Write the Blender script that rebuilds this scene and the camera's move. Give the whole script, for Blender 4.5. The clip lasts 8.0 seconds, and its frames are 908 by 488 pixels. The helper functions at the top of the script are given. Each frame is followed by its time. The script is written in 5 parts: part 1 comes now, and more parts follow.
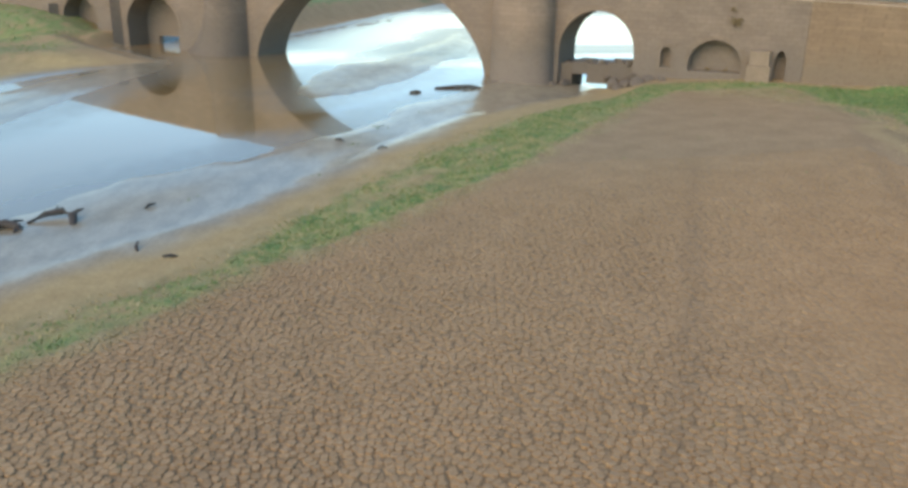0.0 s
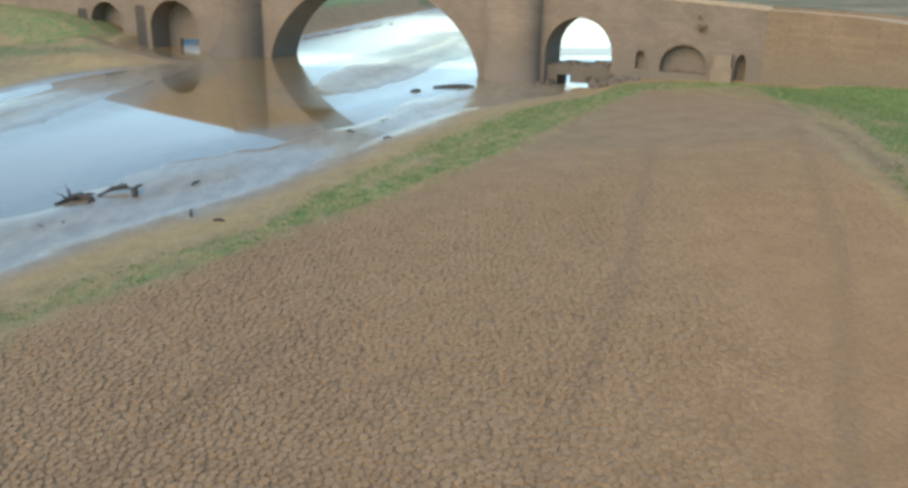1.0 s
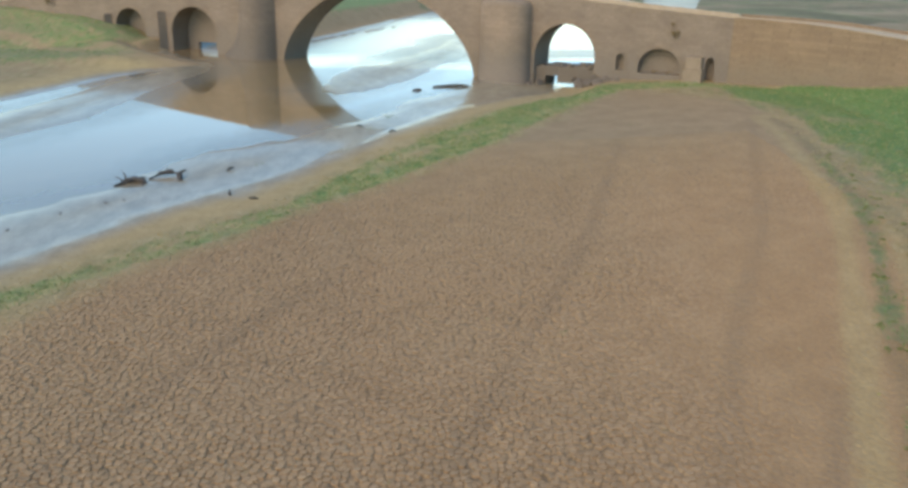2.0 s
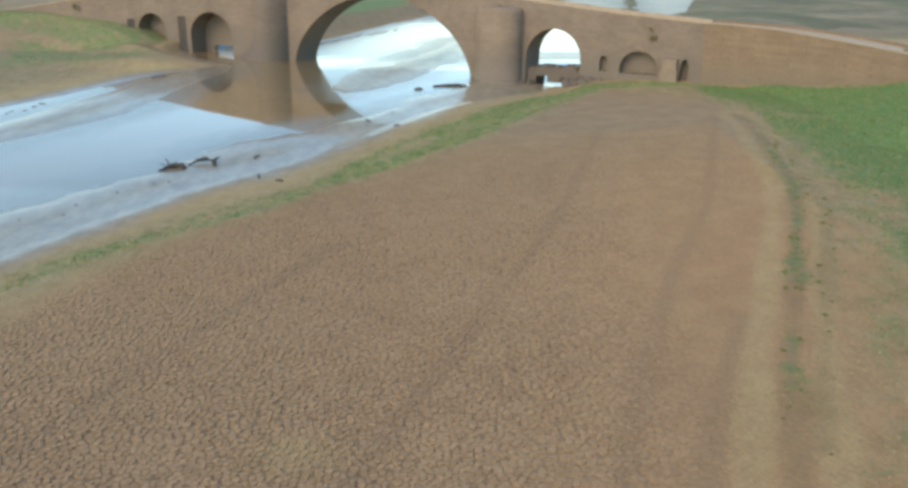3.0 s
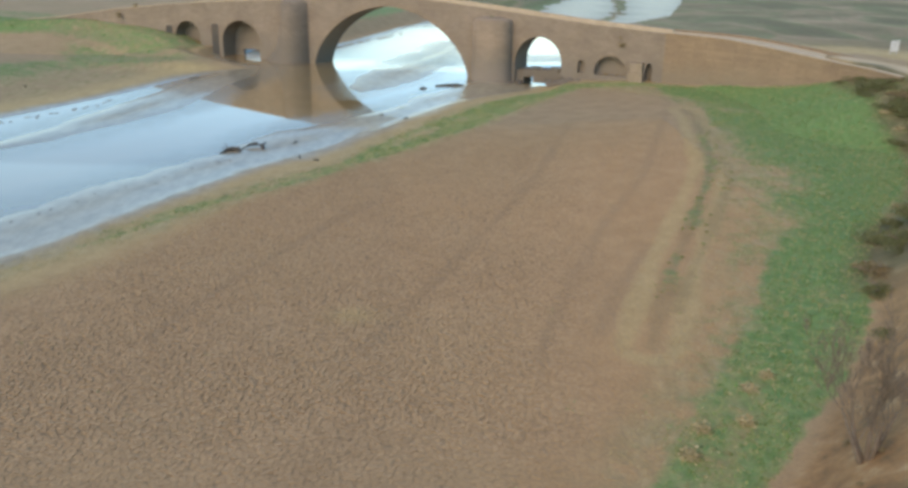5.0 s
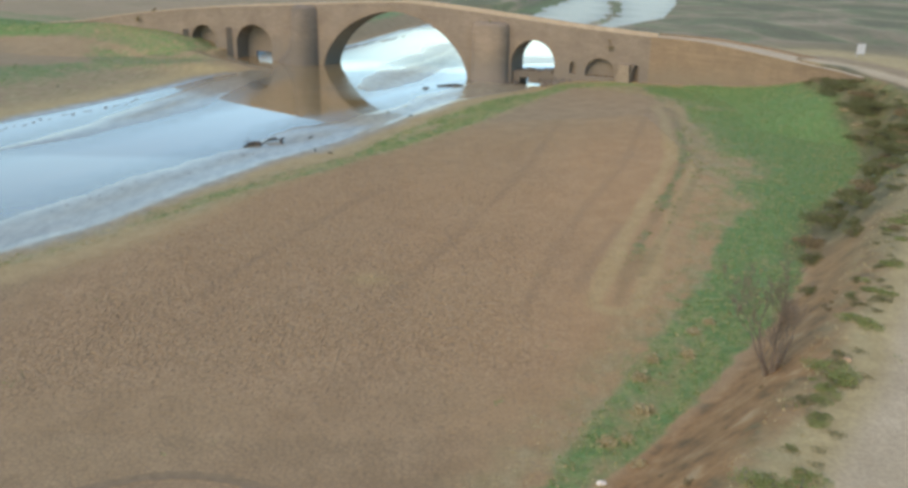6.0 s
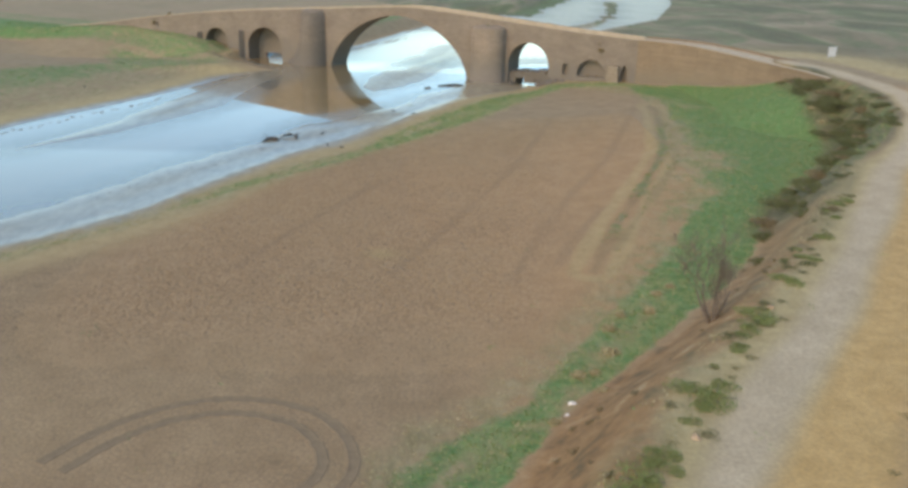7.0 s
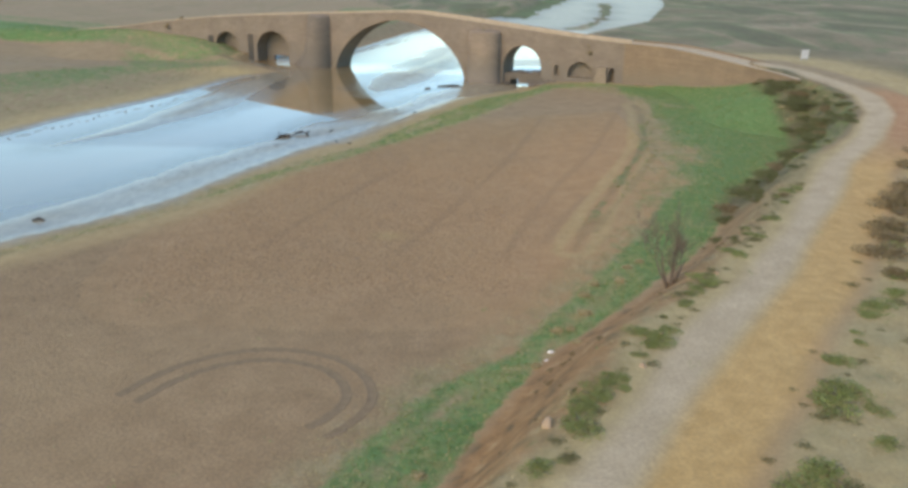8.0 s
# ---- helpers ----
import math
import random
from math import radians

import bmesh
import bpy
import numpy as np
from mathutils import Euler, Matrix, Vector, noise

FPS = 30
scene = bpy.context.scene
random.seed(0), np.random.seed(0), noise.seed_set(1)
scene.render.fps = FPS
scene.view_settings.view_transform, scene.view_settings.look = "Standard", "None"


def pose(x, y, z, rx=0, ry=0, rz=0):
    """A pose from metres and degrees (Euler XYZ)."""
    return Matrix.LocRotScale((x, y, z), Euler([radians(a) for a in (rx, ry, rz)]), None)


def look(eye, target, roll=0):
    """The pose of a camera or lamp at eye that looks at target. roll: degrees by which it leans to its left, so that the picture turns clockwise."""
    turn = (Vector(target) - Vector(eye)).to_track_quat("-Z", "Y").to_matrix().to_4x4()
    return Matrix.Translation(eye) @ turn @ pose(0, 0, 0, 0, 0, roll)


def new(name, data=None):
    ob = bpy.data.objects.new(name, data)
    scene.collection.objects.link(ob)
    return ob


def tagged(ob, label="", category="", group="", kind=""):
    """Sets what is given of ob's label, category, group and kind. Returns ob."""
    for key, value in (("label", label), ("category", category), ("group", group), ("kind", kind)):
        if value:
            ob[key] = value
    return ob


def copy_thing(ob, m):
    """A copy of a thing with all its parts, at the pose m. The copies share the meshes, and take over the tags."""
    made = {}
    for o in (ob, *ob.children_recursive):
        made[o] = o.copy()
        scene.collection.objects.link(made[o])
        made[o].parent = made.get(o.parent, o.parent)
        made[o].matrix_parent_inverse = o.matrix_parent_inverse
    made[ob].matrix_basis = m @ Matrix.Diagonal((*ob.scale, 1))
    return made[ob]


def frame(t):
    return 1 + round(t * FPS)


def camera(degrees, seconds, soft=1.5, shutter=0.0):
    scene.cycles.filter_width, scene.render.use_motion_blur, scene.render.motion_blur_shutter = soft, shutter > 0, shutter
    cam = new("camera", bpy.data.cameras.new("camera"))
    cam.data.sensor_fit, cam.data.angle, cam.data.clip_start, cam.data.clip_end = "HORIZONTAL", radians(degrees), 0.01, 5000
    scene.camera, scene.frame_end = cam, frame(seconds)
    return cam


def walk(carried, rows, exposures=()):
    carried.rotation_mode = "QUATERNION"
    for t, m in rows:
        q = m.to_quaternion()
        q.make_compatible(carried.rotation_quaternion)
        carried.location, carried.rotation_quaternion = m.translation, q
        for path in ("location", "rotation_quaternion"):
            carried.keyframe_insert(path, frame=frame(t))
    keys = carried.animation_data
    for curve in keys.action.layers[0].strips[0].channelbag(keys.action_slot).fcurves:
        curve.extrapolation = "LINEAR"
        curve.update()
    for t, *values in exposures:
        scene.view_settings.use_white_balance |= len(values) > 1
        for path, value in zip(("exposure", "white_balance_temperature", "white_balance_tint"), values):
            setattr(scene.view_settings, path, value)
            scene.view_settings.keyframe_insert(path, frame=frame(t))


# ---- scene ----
# ---- camera and its flight ----
cam = camera(56.8, 8.0, soft=3.3)
# seconds, x, y, z, yaw, pitch, roll
FLIGHT = [
    (0.0, 0.00, 0.00, 14.44, 0.036, -19.326, 1.053),
    (0.5, 0.18, -4.76, 15.13, 0.022, -19.348, 1.084),
    (1.0, 0.45, -10.00, 15.84, 0.010, -19.309, 1.177),
    (1.5, 0.60, -14.92, 16.68, 0.002, -19.366, 1.167),
    (3.0, 1.12, -30.40, 18.87, 0.040, -19.314, 1.142),
    (3.5, 1.21, -35.32, 19.67, 0.044, -19.366, 1.182),
    (4.0, 1.43, -40.42, 20.39, 0.077, -19.362, 1.172),
    (4.5, 1.45, -45.38, 21.29, 0.067, -19.418, 1.206),
    (6.0, 1.53, -60.34, 23.77, 0.127, -19.463, 1.174),
    (6.5, 1.52, -65.25, 24.58, 0.110, -19.500, 1.193),
    (7.0, 1.52, -70.12, 25.44, 0.108, -19.528, 1.176),
    (7.5, 1.56, -75.02, 26.37, 0.081, -19.543, 1.117),
    (8.0, 1.56, -79.98, 27.27, 0.004, -19.583, 1.103),
]
walk(cam, [(t, pose(x, y, z, 90 + pitch, 0, yaw) @ pose(0, 0, 0, 0, 0, roll)) for t, x, y, z, yaw, pitch, roll in FLIGHT],
     exposures=[(0.0, 1.28, 11300, 15), (8.0, 1.28, 11300, 15)])

# ---- world, sun ----
SUN_AZ, SUN_EL = 215.0, 36.0        # compass degrees from +y clockwise, height
world = bpy.data.worlds.new("world")
scene.world = world
world.use_nodes = True
wn = world.node_tree
sky = wn.nodes.new("ShaderNodeTexSky")
sky.sky_type, sky.sun_disc = "NISHITA", False
sky.sun_elevation, sky.sun_rotation = radians(SUN_EL), radians(SUN_AZ)
sky.air_density, sky.dust_density, sky.ozone_density = 1.0, 0.25, 4.0
vivid = wn.nodes.new("ShaderNodeHueSaturation")
vivid.inputs["Saturation"].default_value = 1.25
wn.links.new(sky.outputs[0], vivid.inputs["Color"])
wn.links.new(vivid.outputs[0], wn.nodes["Background"].inputs[0])
wn.nodes["Background"].inputs[1].default_value = 0.168
sun = new("sun", bpy.data.lights.new("sun", "SUN"))
sun.data.energy, sun.data.angle, sun.data.color = 1.02, radians(45), (1.0, 0.83, 0.64)
sun_way = Vector((math.sin(radians(SUN_AZ)) * math.cos(radians(SUN_EL)), math.cos(radians(SUN_AZ)) * math.cos(radians(SUN_EL)), math.sin(radians(SUN_EL))))
sun.matrix_world = look(sun_way * 100, (0, 0, 0))


# ---- materials ----
class Nodes:
    """A material's node tree, built by short calls."""

    def __init__(self, name, rough=0.85):
        self.mat = bpy.data.materials.new(name)
        self.mat.use_nodes = True
        self.tree = self.mat.node_tree
        self.bsdf = self.tree.nodes["Principled BSDF"]
        self.bsdf.inputs["Roughness"].default_value = rough
        self.bsdf.inputs["Specular IOR Level"].default_value = 0.3

    def put(self, kind, sockets=()):
        n = self.tree.nodes.new(kind)
        for key, value in dict(sockets).items():
            if isinstance(value, bpy.types.NodeSocket):
                self.tree.links.new(value, n.inputs[key])
            else:
                n.inputs[key].default_value = value
        return n

    def coords(self, which="Object"):
        return self.put("ShaderNodeTexCoord").outputs[which]

    def place(self, vec, scale=(1, 1, 1)):
        return self.put("ShaderNodeMapping", {"Vector": vec, "Scale": scale}).outputs[0]

    def noise(self, vec, scale, detail=4.0, rough=0.55, warp=0.0):
        return self.put("ShaderNodeTexNoise", {"Vector": vec, "Scale": scale, "Detail": detail, "Roughness": rough, "Distortion": warp}).outputs[0]

    def ramp(self, fac, *stops):
        n = self.put("ShaderNodeValToRGB", {"Fac": fac})
        e = n.color_ramp.elements
        while len(e) < len(stops):
            e.new(0.5)
        for k, (at, c) in enumerate(stops):
            e[k].position = at
            e[k].color = (c, c, c, 1) if isinstance(c, (int, float)) else (*c, 1)
        return n.outputs[0]

    def mix(self, fac, a, b, blend="MIX"):
        n = self.put("ShaderNodeMix")
        n.data_type, n.blend_type = "RGBA", blend
        for sock, v in ((n.inputs[0], fac), (n.inputs[6], a), (n.inputs[7], b)):
            if isinstance(v, bpy.types.NodeSocket):
                self.tree.links.new(v, sock)
            else:
                sock.default_value = (*v, 1) if isinstance(v, tuple) else v
        return n.outputs[2]

    def math(self, op, a, b=0.0, clamp=False):
        n = self.put("ShaderNodeMath")
        n.operation, n.use_clamp = op, clamp
        for sock, v in zip(n.inputs, (a, b)):
            if isinstance(v, bpy.types.NodeSocket):
                self.tree.links.new(v, sock)
            else:
                sock.default_value = v
        return n.outputs[0]

    def attr(self, name):
        n = self.put("ShaderNodeAttribute")
        n.attribute_name = name
        return n.outputs["Fac"]

    def bump(self, height, strength=0.5, distance=0.05, normal=None):
        sockets = {"Height": height, "Strength": strength, "Distance": distance}
        if normal is not None:
            sockets["Normal"] = normal
        return self.put("ShaderNodeBump", sockets).outputs[0]

    def done(self, colour, normal=None, rough=None):
        for key, v in (("Base Color", colour), ("Normal", normal), ("Roughness", rough)):
            if isinstance(v, bpy.types.NodeSocket):
                self.tree.links.new(v, self.bsdf.inputs[key])
            elif isinstance(v, tuple):
                self.bsdf.inputs[key].default_value = (*v, 1)
            elif v is not None:
                self.bsdf.inputs[key].default_value = v
        return self.mat


def ground_material():
    m = Nodes("lakebed_ground", 0.9)
    co = m.coords("Object")
    big, mid, fine = m.noise(co, 0.05, 3), m.noise(co, 0.45, 5), m.noise(co, 5.0, 5, 0.65)
    soil = m.ramp(mid, (0.3, (0.285, 0.188, 0.104)), (0.7, (0.37, 0.25, 0.143)))
    soil = m.mix(m.ramp(big, (0.4, 0.0), (0.65, 0.55)), soil, (0.35, 0.25, 0.142))
    soil = m.mix(m.attr("dun"), soil, m.ramp(mid, (0.3, (0.262, 0.194, 0.115)), (0.7, (0.335, 0.250, 0.152))))
    orange = m.ramp(mid, (0.3, (0.345, 0.208, 0.105)), (0.7, (0.42, 0.267, 0.141)))
    c = m.mix(m.math("MULTIPLY", m.attr("warm"), m.ramp(big, (0.3, 0.55), (0.6, 1.0))), soil, orange)
    # polygonal drying cracks
    cells = m.put("ShaderNodeTexVoronoi", {"Vector": m.mix(0.06, co, m.put("ShaderNodeTexNoise", {"Vector": co, "Scale": 2.0}).outputs[1]), "Scale": 2.9})
    cells.feature = "DISTANCE_TO_EDGE"
    vor = cells.outputs[0]
    crack = m.math("MULTIPLY", m.ramp(vor, (0.02, 1.0), (0.11, 0.0)), m.attr("crack"))
    c = m.mix(m.math("MULTIPLY", crack, 0.6), c, (0.10, 0.066, 0.04))
    lone = m.put("ShaderNodeNewGeometry").outputs["Random Per Island"]
    c = m.mix(m.math("MULTIPLY", m.attr("plate"), 0.5), c, m.ramp(lone, (0.0, (0.295, 0.190, 0.108)), (0.5, (0.385, 0.256, 0.150)), (1.0, (0.445, 0.302, 0.182))))
    c = m.mix(m.math("MULTIPLY", m.attr("track"), m.ramp(mid, (0.35, 0.3), (0.6, 1.0))), c, (0.15, 0.115, 0.08))
    far = m.ramp(m.noise(m.place(co, (1.0, 0.24, 1)), 0.034, 6, 0.6, 0.7), (0.36, (0.13, 0.12, 0.07)), (0.42, (0.16, 0.22, 0.10)), (0.47, (0.38, 0.31, 0.205)), (0.52, (0.34, 0.255, 0.17)), (0.57, (0.16, 0.21, 0.10)), (0.64, (0.40, 0.32, 0.215)))
    c = m.mix(m.attr("far"), c, far)
    tan = m.ramp(m.noise(co, 0.8, 5), (0.3, (0.345, 0.268, 0.130)), (0.7, (0.48, 0.385, 0.198)))
    c = m.mix(m.attr("sand"), c, tan)
    rust = m.ramp(m.noise(co, 0.6, 6, 0.65), (0.34, (0.125, 0.088, 0.045)), (0.44, (0.245, 0.130, 0.058)), (0.56, (0.32, 0.176, 0.081)), (0.70, (0.42, 0.29, 0.165)))
    c = m.mix(m.attr("rust"), c, rust)
    lane = m.ramp(m.noise(co, 0.9, 5), (0.3, (0.44, 0.272, 0.108)), (0.7, (0.56, 0.36, 0.155)))
    c = m.mix(m.attr("lane"), c, lane)
    red = m.ramp(m.noise(co, 0.9, 5), (0.3, (0.36, 0.17, 0.085)), (0.7, (0.46, 0.255, 0.135)))
    c = m.mix(m.attr("red"), c, red)
    gravel = m.ramp(m.noise(co, 0.45, 6), (0.3, (0.41, 0.325, 0.215)), (0.7, (0.51, 0.41, 0.28)))
    c = m.mix(m.attr("gravel"), c, gravel)
    hay = m.ramp(m.noise(m.place(co, (1.4, 0.5, 1)), 0.8, 6, 0.65), (0.35, (0.20, 0.18, 0.085)), (0.65, (0.36, 0.31, 0.18)))
    c = m.mix(m.math("MULTIPLY", m.attr("straw"), m.ramp(m.noise(co, 0.5, 5, 0.6), (0.38, 0.15), (0.6, 1.0))), c, hay)
    # short grass, patchy at its edges
    green = m.ramp(m.noise(co, 1.6, 5), (0.25, (0.068, 0.158, 0.052)), (0.6, (0.10, 0.232, 0.080)), (0.8, (0.215, 0.255, 0.12)))
    green = m.mix(m.math("MULTIPLY", m.attr("sere"), m.ramp(m.noise(co, 0.8, 5, 0.6), (0.40, 0.0), (0.62, 0.95))), green, (0.34, 0.315, 0.14))
    patch = m.math("ADD", m.attr("grass"), m.math("MULTIPLY", m.math("SUBTRACT", m.noise(co, 0.7, 6, 0.65), 0.5), 1.5))
    c = m.mix(m.ramp(patch, (0.25, 0.0), (0.5, 0.5), (0.85, 1.0)), c, green)
    scrubby = m.ramp(m.noise(co, 0.6, 6, 0.65), (0.3, (0.065, 0.066, 0.034)), (0.5, (0.105, 0.105, 0.053)), (0.7, (0.19, 0.165, 0.09)))
    c = m.mix(m.attr("scrub"), c, scrubby)
    # wet mud: darker and glossy
    wetn = m.math("ADD", m.attr("wet"), m.math("MULTIPLY", m.math("SUBTRACT", mid, 0.5), 0.7))
    wet = m.ramp(wetn, (0.2, 0.0), (0.9, 1.0))
    silt = m.ramp(m.noise(m.place(co, (1.0, 0.45, 1)), 0.9, 6, 0.65), (0.35, (0.20, 0.185, 0.135)), (0.62, (0.33, 0.30, 0.22)))
    c = m.mix(m.math("MULTIPLY", wet, 0.88), c, silt)
    c = m.mix(m.ramp(fine, (0.35, 0.3), (0.6, 0.0)), c, (0.12, 0.09, 0.065))
    slick = m.math("MULTIPLY", wet, m.attr("slick"))
    rough = m.math("SUBTRACT", m.ramp(wet, (0.0, 0.92), (1.0, 0.42)), m.math("MULTIPLY", slick, 0.12))
    n = m.bump(m.math("SUBTRACT", m.math("MULTIPLY", m.noise(co, 3.5, 8, 0.7), m.math("SUBTRACT", m.math("SUBTRACT", 1.0, m.math("MULTIPLY", wet, 0.9)), m.math("MULTIPLY", m.attr("dun"), 0.6), True)), m.math("MULTIPLY", crack, 0.7)), 0.55, 0.12)
    m.tree.links.new(m.math("ADD", m.math("MULTIPLY", wet, 0.12), m.math("MULTIPLY", slick, 0.5)), m.bsdf.inputs["Coat Weight"])
    m.bsdf.inputs["Coat Roughness"].default_value = 0.1
    return m.done(c, n, rough)


def water_material():
    m = Nodes("river_water", 0.04)
    co = m.coords("Object")
    c = m.ramp(m.noise(co, 0.06, 4), (0.35, (0.250, 0.168, 0.076)), (0.7, (0.285, 0.195, 0.095)))
    # thin water over silt at the edges of the bars; also used to dim far water
    shallow = m.math("ADD", m.attr("shallow"), m.math("MULTIPLY", m.math("SUBTRACT", m.noise(m.place(co, (1, 0.5, 1)), 0.9, 5, 0.65), 0.5), 0.9))
    shallow = m.math("MULTIPLY", m.ramp(shallow, (0.2, 0.0), (0.95, 1.0)), m.ramp(m.attr("shallow"), (0.0, 0.0), (0.2, 1.0)))
    c = m.mix(shallow, c, (0.19, 0.175, 0.135))
    ripple = m.ramp(m.noise(co, 0.035, 3), (0.48, 0.0), (0.68, 1.0))
    n = m.bump(m.math("MULTIPLY", m.noise(m.place(co, (1, 0.4, 1)), 2.2, 3), ripple), 0.04, 0.05)
    m.bsdf.inputs["IOR"].default_value = 1.45
    m.tree.links.new(m.math("SUBTRACT", m.math("SUBTRACT", 1.0, m.math("MULTIPLY", shallow, 0.25)), m.math("MULTIPLY", m.attr("far_dull"), 0.45)), m.bsdf.inputs["Coat Weight"])
    m.tree.links.new(m.math("ADD", 0.02, m.math("MULTIPLY", m.attr("far_dull"), 0.42)), m.bsdf.inputs["Coat Roughness"])
    m.bsdf.inputs["Coat IOR"].default_value = 1.36
    m.tree.links.new(m.math("SUBTRACT", 0.5, m.math("MULTIPLY", m.attr("far_dull"), 0.55)), m.bsdf.inputs["Specular IOR Level"])
    return m.done(c, n, m.math("ADD", m.math("ADD", 0.04, m.math("MULTIPLY", shallow, 0.2)), m.math("MULTIPLY", m.attr("far_dull"), 0.42)))


def stone_material(name, light, dark, stain, course=0.42, block=0.95):
    m = Nodes(name, 0.9)
    co = m.coords("Object")
    xyz = m.put("ShaderNodeSeparateXYZ", {"Vector": co})
    flat = m.put("ShaderNodeCombineXYZ", {"X": m.math("ADD", xyz.outputs[0], xyz.outputs[1]), "Y": xyz.outputs[2]}).outputs[0]
    bricks = m.put("ShaderNodeTexBrick", {"Vector": flat, "Color1": (0.75, 0.75, 0.75, 1), "Color2": (1.0, 1.0, 1.0, 1), "Mortar": (0.55, 0.55, 0.55, 1), "Scale": 1.0, "Mortar Size": 0.02, "Brick Width": block, "Row Height": course})
    c = m.ramp(m.noise(co, 0.22, 6, 0.6), (0.3, dark), (0.65, light))
    c = m.mix(m.ramp(m.noise(m.place(co, (0.12, 0.12, 1.3)), 1.0, 4), (0.45, 0.0), (0.7, 0.35)), c, dark)
    c = m.mix(0.55, c, bricks.outputs[0], "MULTIPLY")
    # tide mark of the reservoir: grey silt up to an uneven line
    level = m.math("ADD", xyz.outputs[2], m.math("MULTIPLY", m.noise(m.place(co, (0.25, 0.25, 0.5)), 1.0, 5), 4.0))
    c = m.mix(m.math("MULTIPLY", m.ramp(m.math("DIVIDE", level, 12.0), (0.48, 1.0), (0.74, 0.0)), 0.85), c, stain)
    c = m.mix(m.ramp(m.noise(co, 3.0, 6, 0.7), (0.3, 0.35), (0.5, 0.0)), c, tuple(0.45 * v for v in dark))
    n = m.bump(m.math("ADD", m.math("MULTIPLY", bricks.outputs[1], -0.6), m.noise(co, 4.0, 6, 0.65)), 0.6, 0.06)
    return m.done(c, n)


def plain(name, a, b, scale=2.0, rough=0.85, bump=0.4, distance=0.03):
    m = Nodes(name, rough)
    co = m.coords("Object")
    c = m.ramp(m.noise(co, scale, 6, 0.6), (0.3, a), (0.7, b))
    c = m.mix(m.ramp(m.noise(co, scale * 7, 4), (0.35, 0.3), (0.55, 0.0)), c, tuple(0.55 * v for v in a))
    return m.done(c, m.bump(m.noise(co, scale * 5, 6, 0.65), bump, distance))


def varied(name, stops, rough=0.85):
    """Colour picked piece by piece within one joined mesh."""
    m = Nodes(name, rough)
    pick = m.put("ShaderNodeNewGeometry").outputs["Random Per Island"]
    c = m.ramp(pick, *stops)
    c = m.mix(m.ramp(m.noise(m.coords(), 6.0, 4), (0.35, 0.35), (0.6, 0.0)), c, tuple(0.6 * v for v in stops[0][1]))
    return m.done(c)


GROUND, WATER = ground_material(), water_material()
STONE = stone_material("bridge_masonry", (0.245, 0.205, 0.168), (0.186, 0.155, 0.127), (0.170, 0.153, 0.131))
DRUM = stone_material("pier_masonry", (0.262, 0.212, 0.167), (0.205, 0.166, 0.131), (0.158, 0.143, 0.122), 0.5, 1.2)
# darker than the wall: the cutwater's shade is in this colour, besides silt
CUT = stone_material("silt_shade_masonry", (0.192, 0.164, 0.138), (0.150, 0.129, 0.109), (0.130, 0.118, 0.102), 0.5, 1.2)
RING = stone_material("arch_stone", (0.252, 0.206, 0.163), (0.195, 0.159, 0.126), (0.175, 0.155, 0.129), 0.6, 0.7)
BLOCK = plain("squared_block", (0.215, 0.175, 0.132), (0.265, 0.22, 0.170), 0.9)
# paler than the wall: the light on the top edge is put into this colour
COPING = plain("coping_stone", (0.36, 0.30, 0.225), (0.46, 0.385, 0.295), 0.8)
DECK = plain("deck_gravel", (0.40, 0.32, 0.215), (0.50, 0.41, 0.285), 0.7)
GRASS = varied("grass_blades", ((0.0, (0.065, 0.155, 0.052)), (0.5, (0.106, 0.245, 0.084)), (0.7, (0.175, 0.28, 0.108)), (1.0, (0.38, 0.35, 0.18))))
LEAF = varied("scrub_leaves", ((0.0, (0.070, 0.092, 0.042)), (0.6, (0.115, 0.135, 0.062)), (1.0, (0.17, 0.17, 0.082))))
LEAF_BROWN = varied("dry_scrub_leaves", ((0.0, (0.12, 0.095, 0.055)), (0.6, (0.19, 0.15, 0.085)), (1.0, (0.27, 0.22, 0.13))))
LEAF_GREEN = varied("green_herb_leaves", ((0.0, (0.12, 0.175, 0.062)), (0.6, (0.175, 0.235, 0.085)), (1.0, (0.26, 0.275, 0.12))))
STRAW = varied("pale_straw", ((0.0, (0.29, 0.25, 0.14)), (0.6, (0.39, 0.34, 0.20)), (1.0, (0.47, 0.42, 0.27))))
BARK = plain("grey_bark", (0.10, 0.08, 0.065), (0.19, 0.155, 0.125), 5.0)
DEADWOOD = plain("waterlogged_wood", (0.036, 0.036, 0.036), (0.075, 0.072, 0.068), 4.0)
WET_CLAY = plain("dark_wet_clay", (0.12, 0.11, 0.10), (0.19, 0.175, 0.155), 3.0, 0.5)
CHALK = plain("white_rock", (0.62, 0.60, 0.56), (0.80, 0.78, 0.74), 1.5)
PALE_ROCK = plain("pale_boulder", (0.30, 0.215, 0.145), (0.38, 0.285, 0.20), 1.2)
RUT = plain("damp_rut_soil", (0.195, 0.137, 0.083), (0.255, 0.182, 0.111), 2.0)
WHITE_PAINT = plain("white_paint", (0.48, 0.48, 0.49), (0.58, 0.58, 0.59), 1.0, 0.5, 0.05)
METAL = plain("galvanised_post", (0.30, 0.30, 0.30), (0.42, 0.42, 0.42), 3.0, 0.45, 0.05)


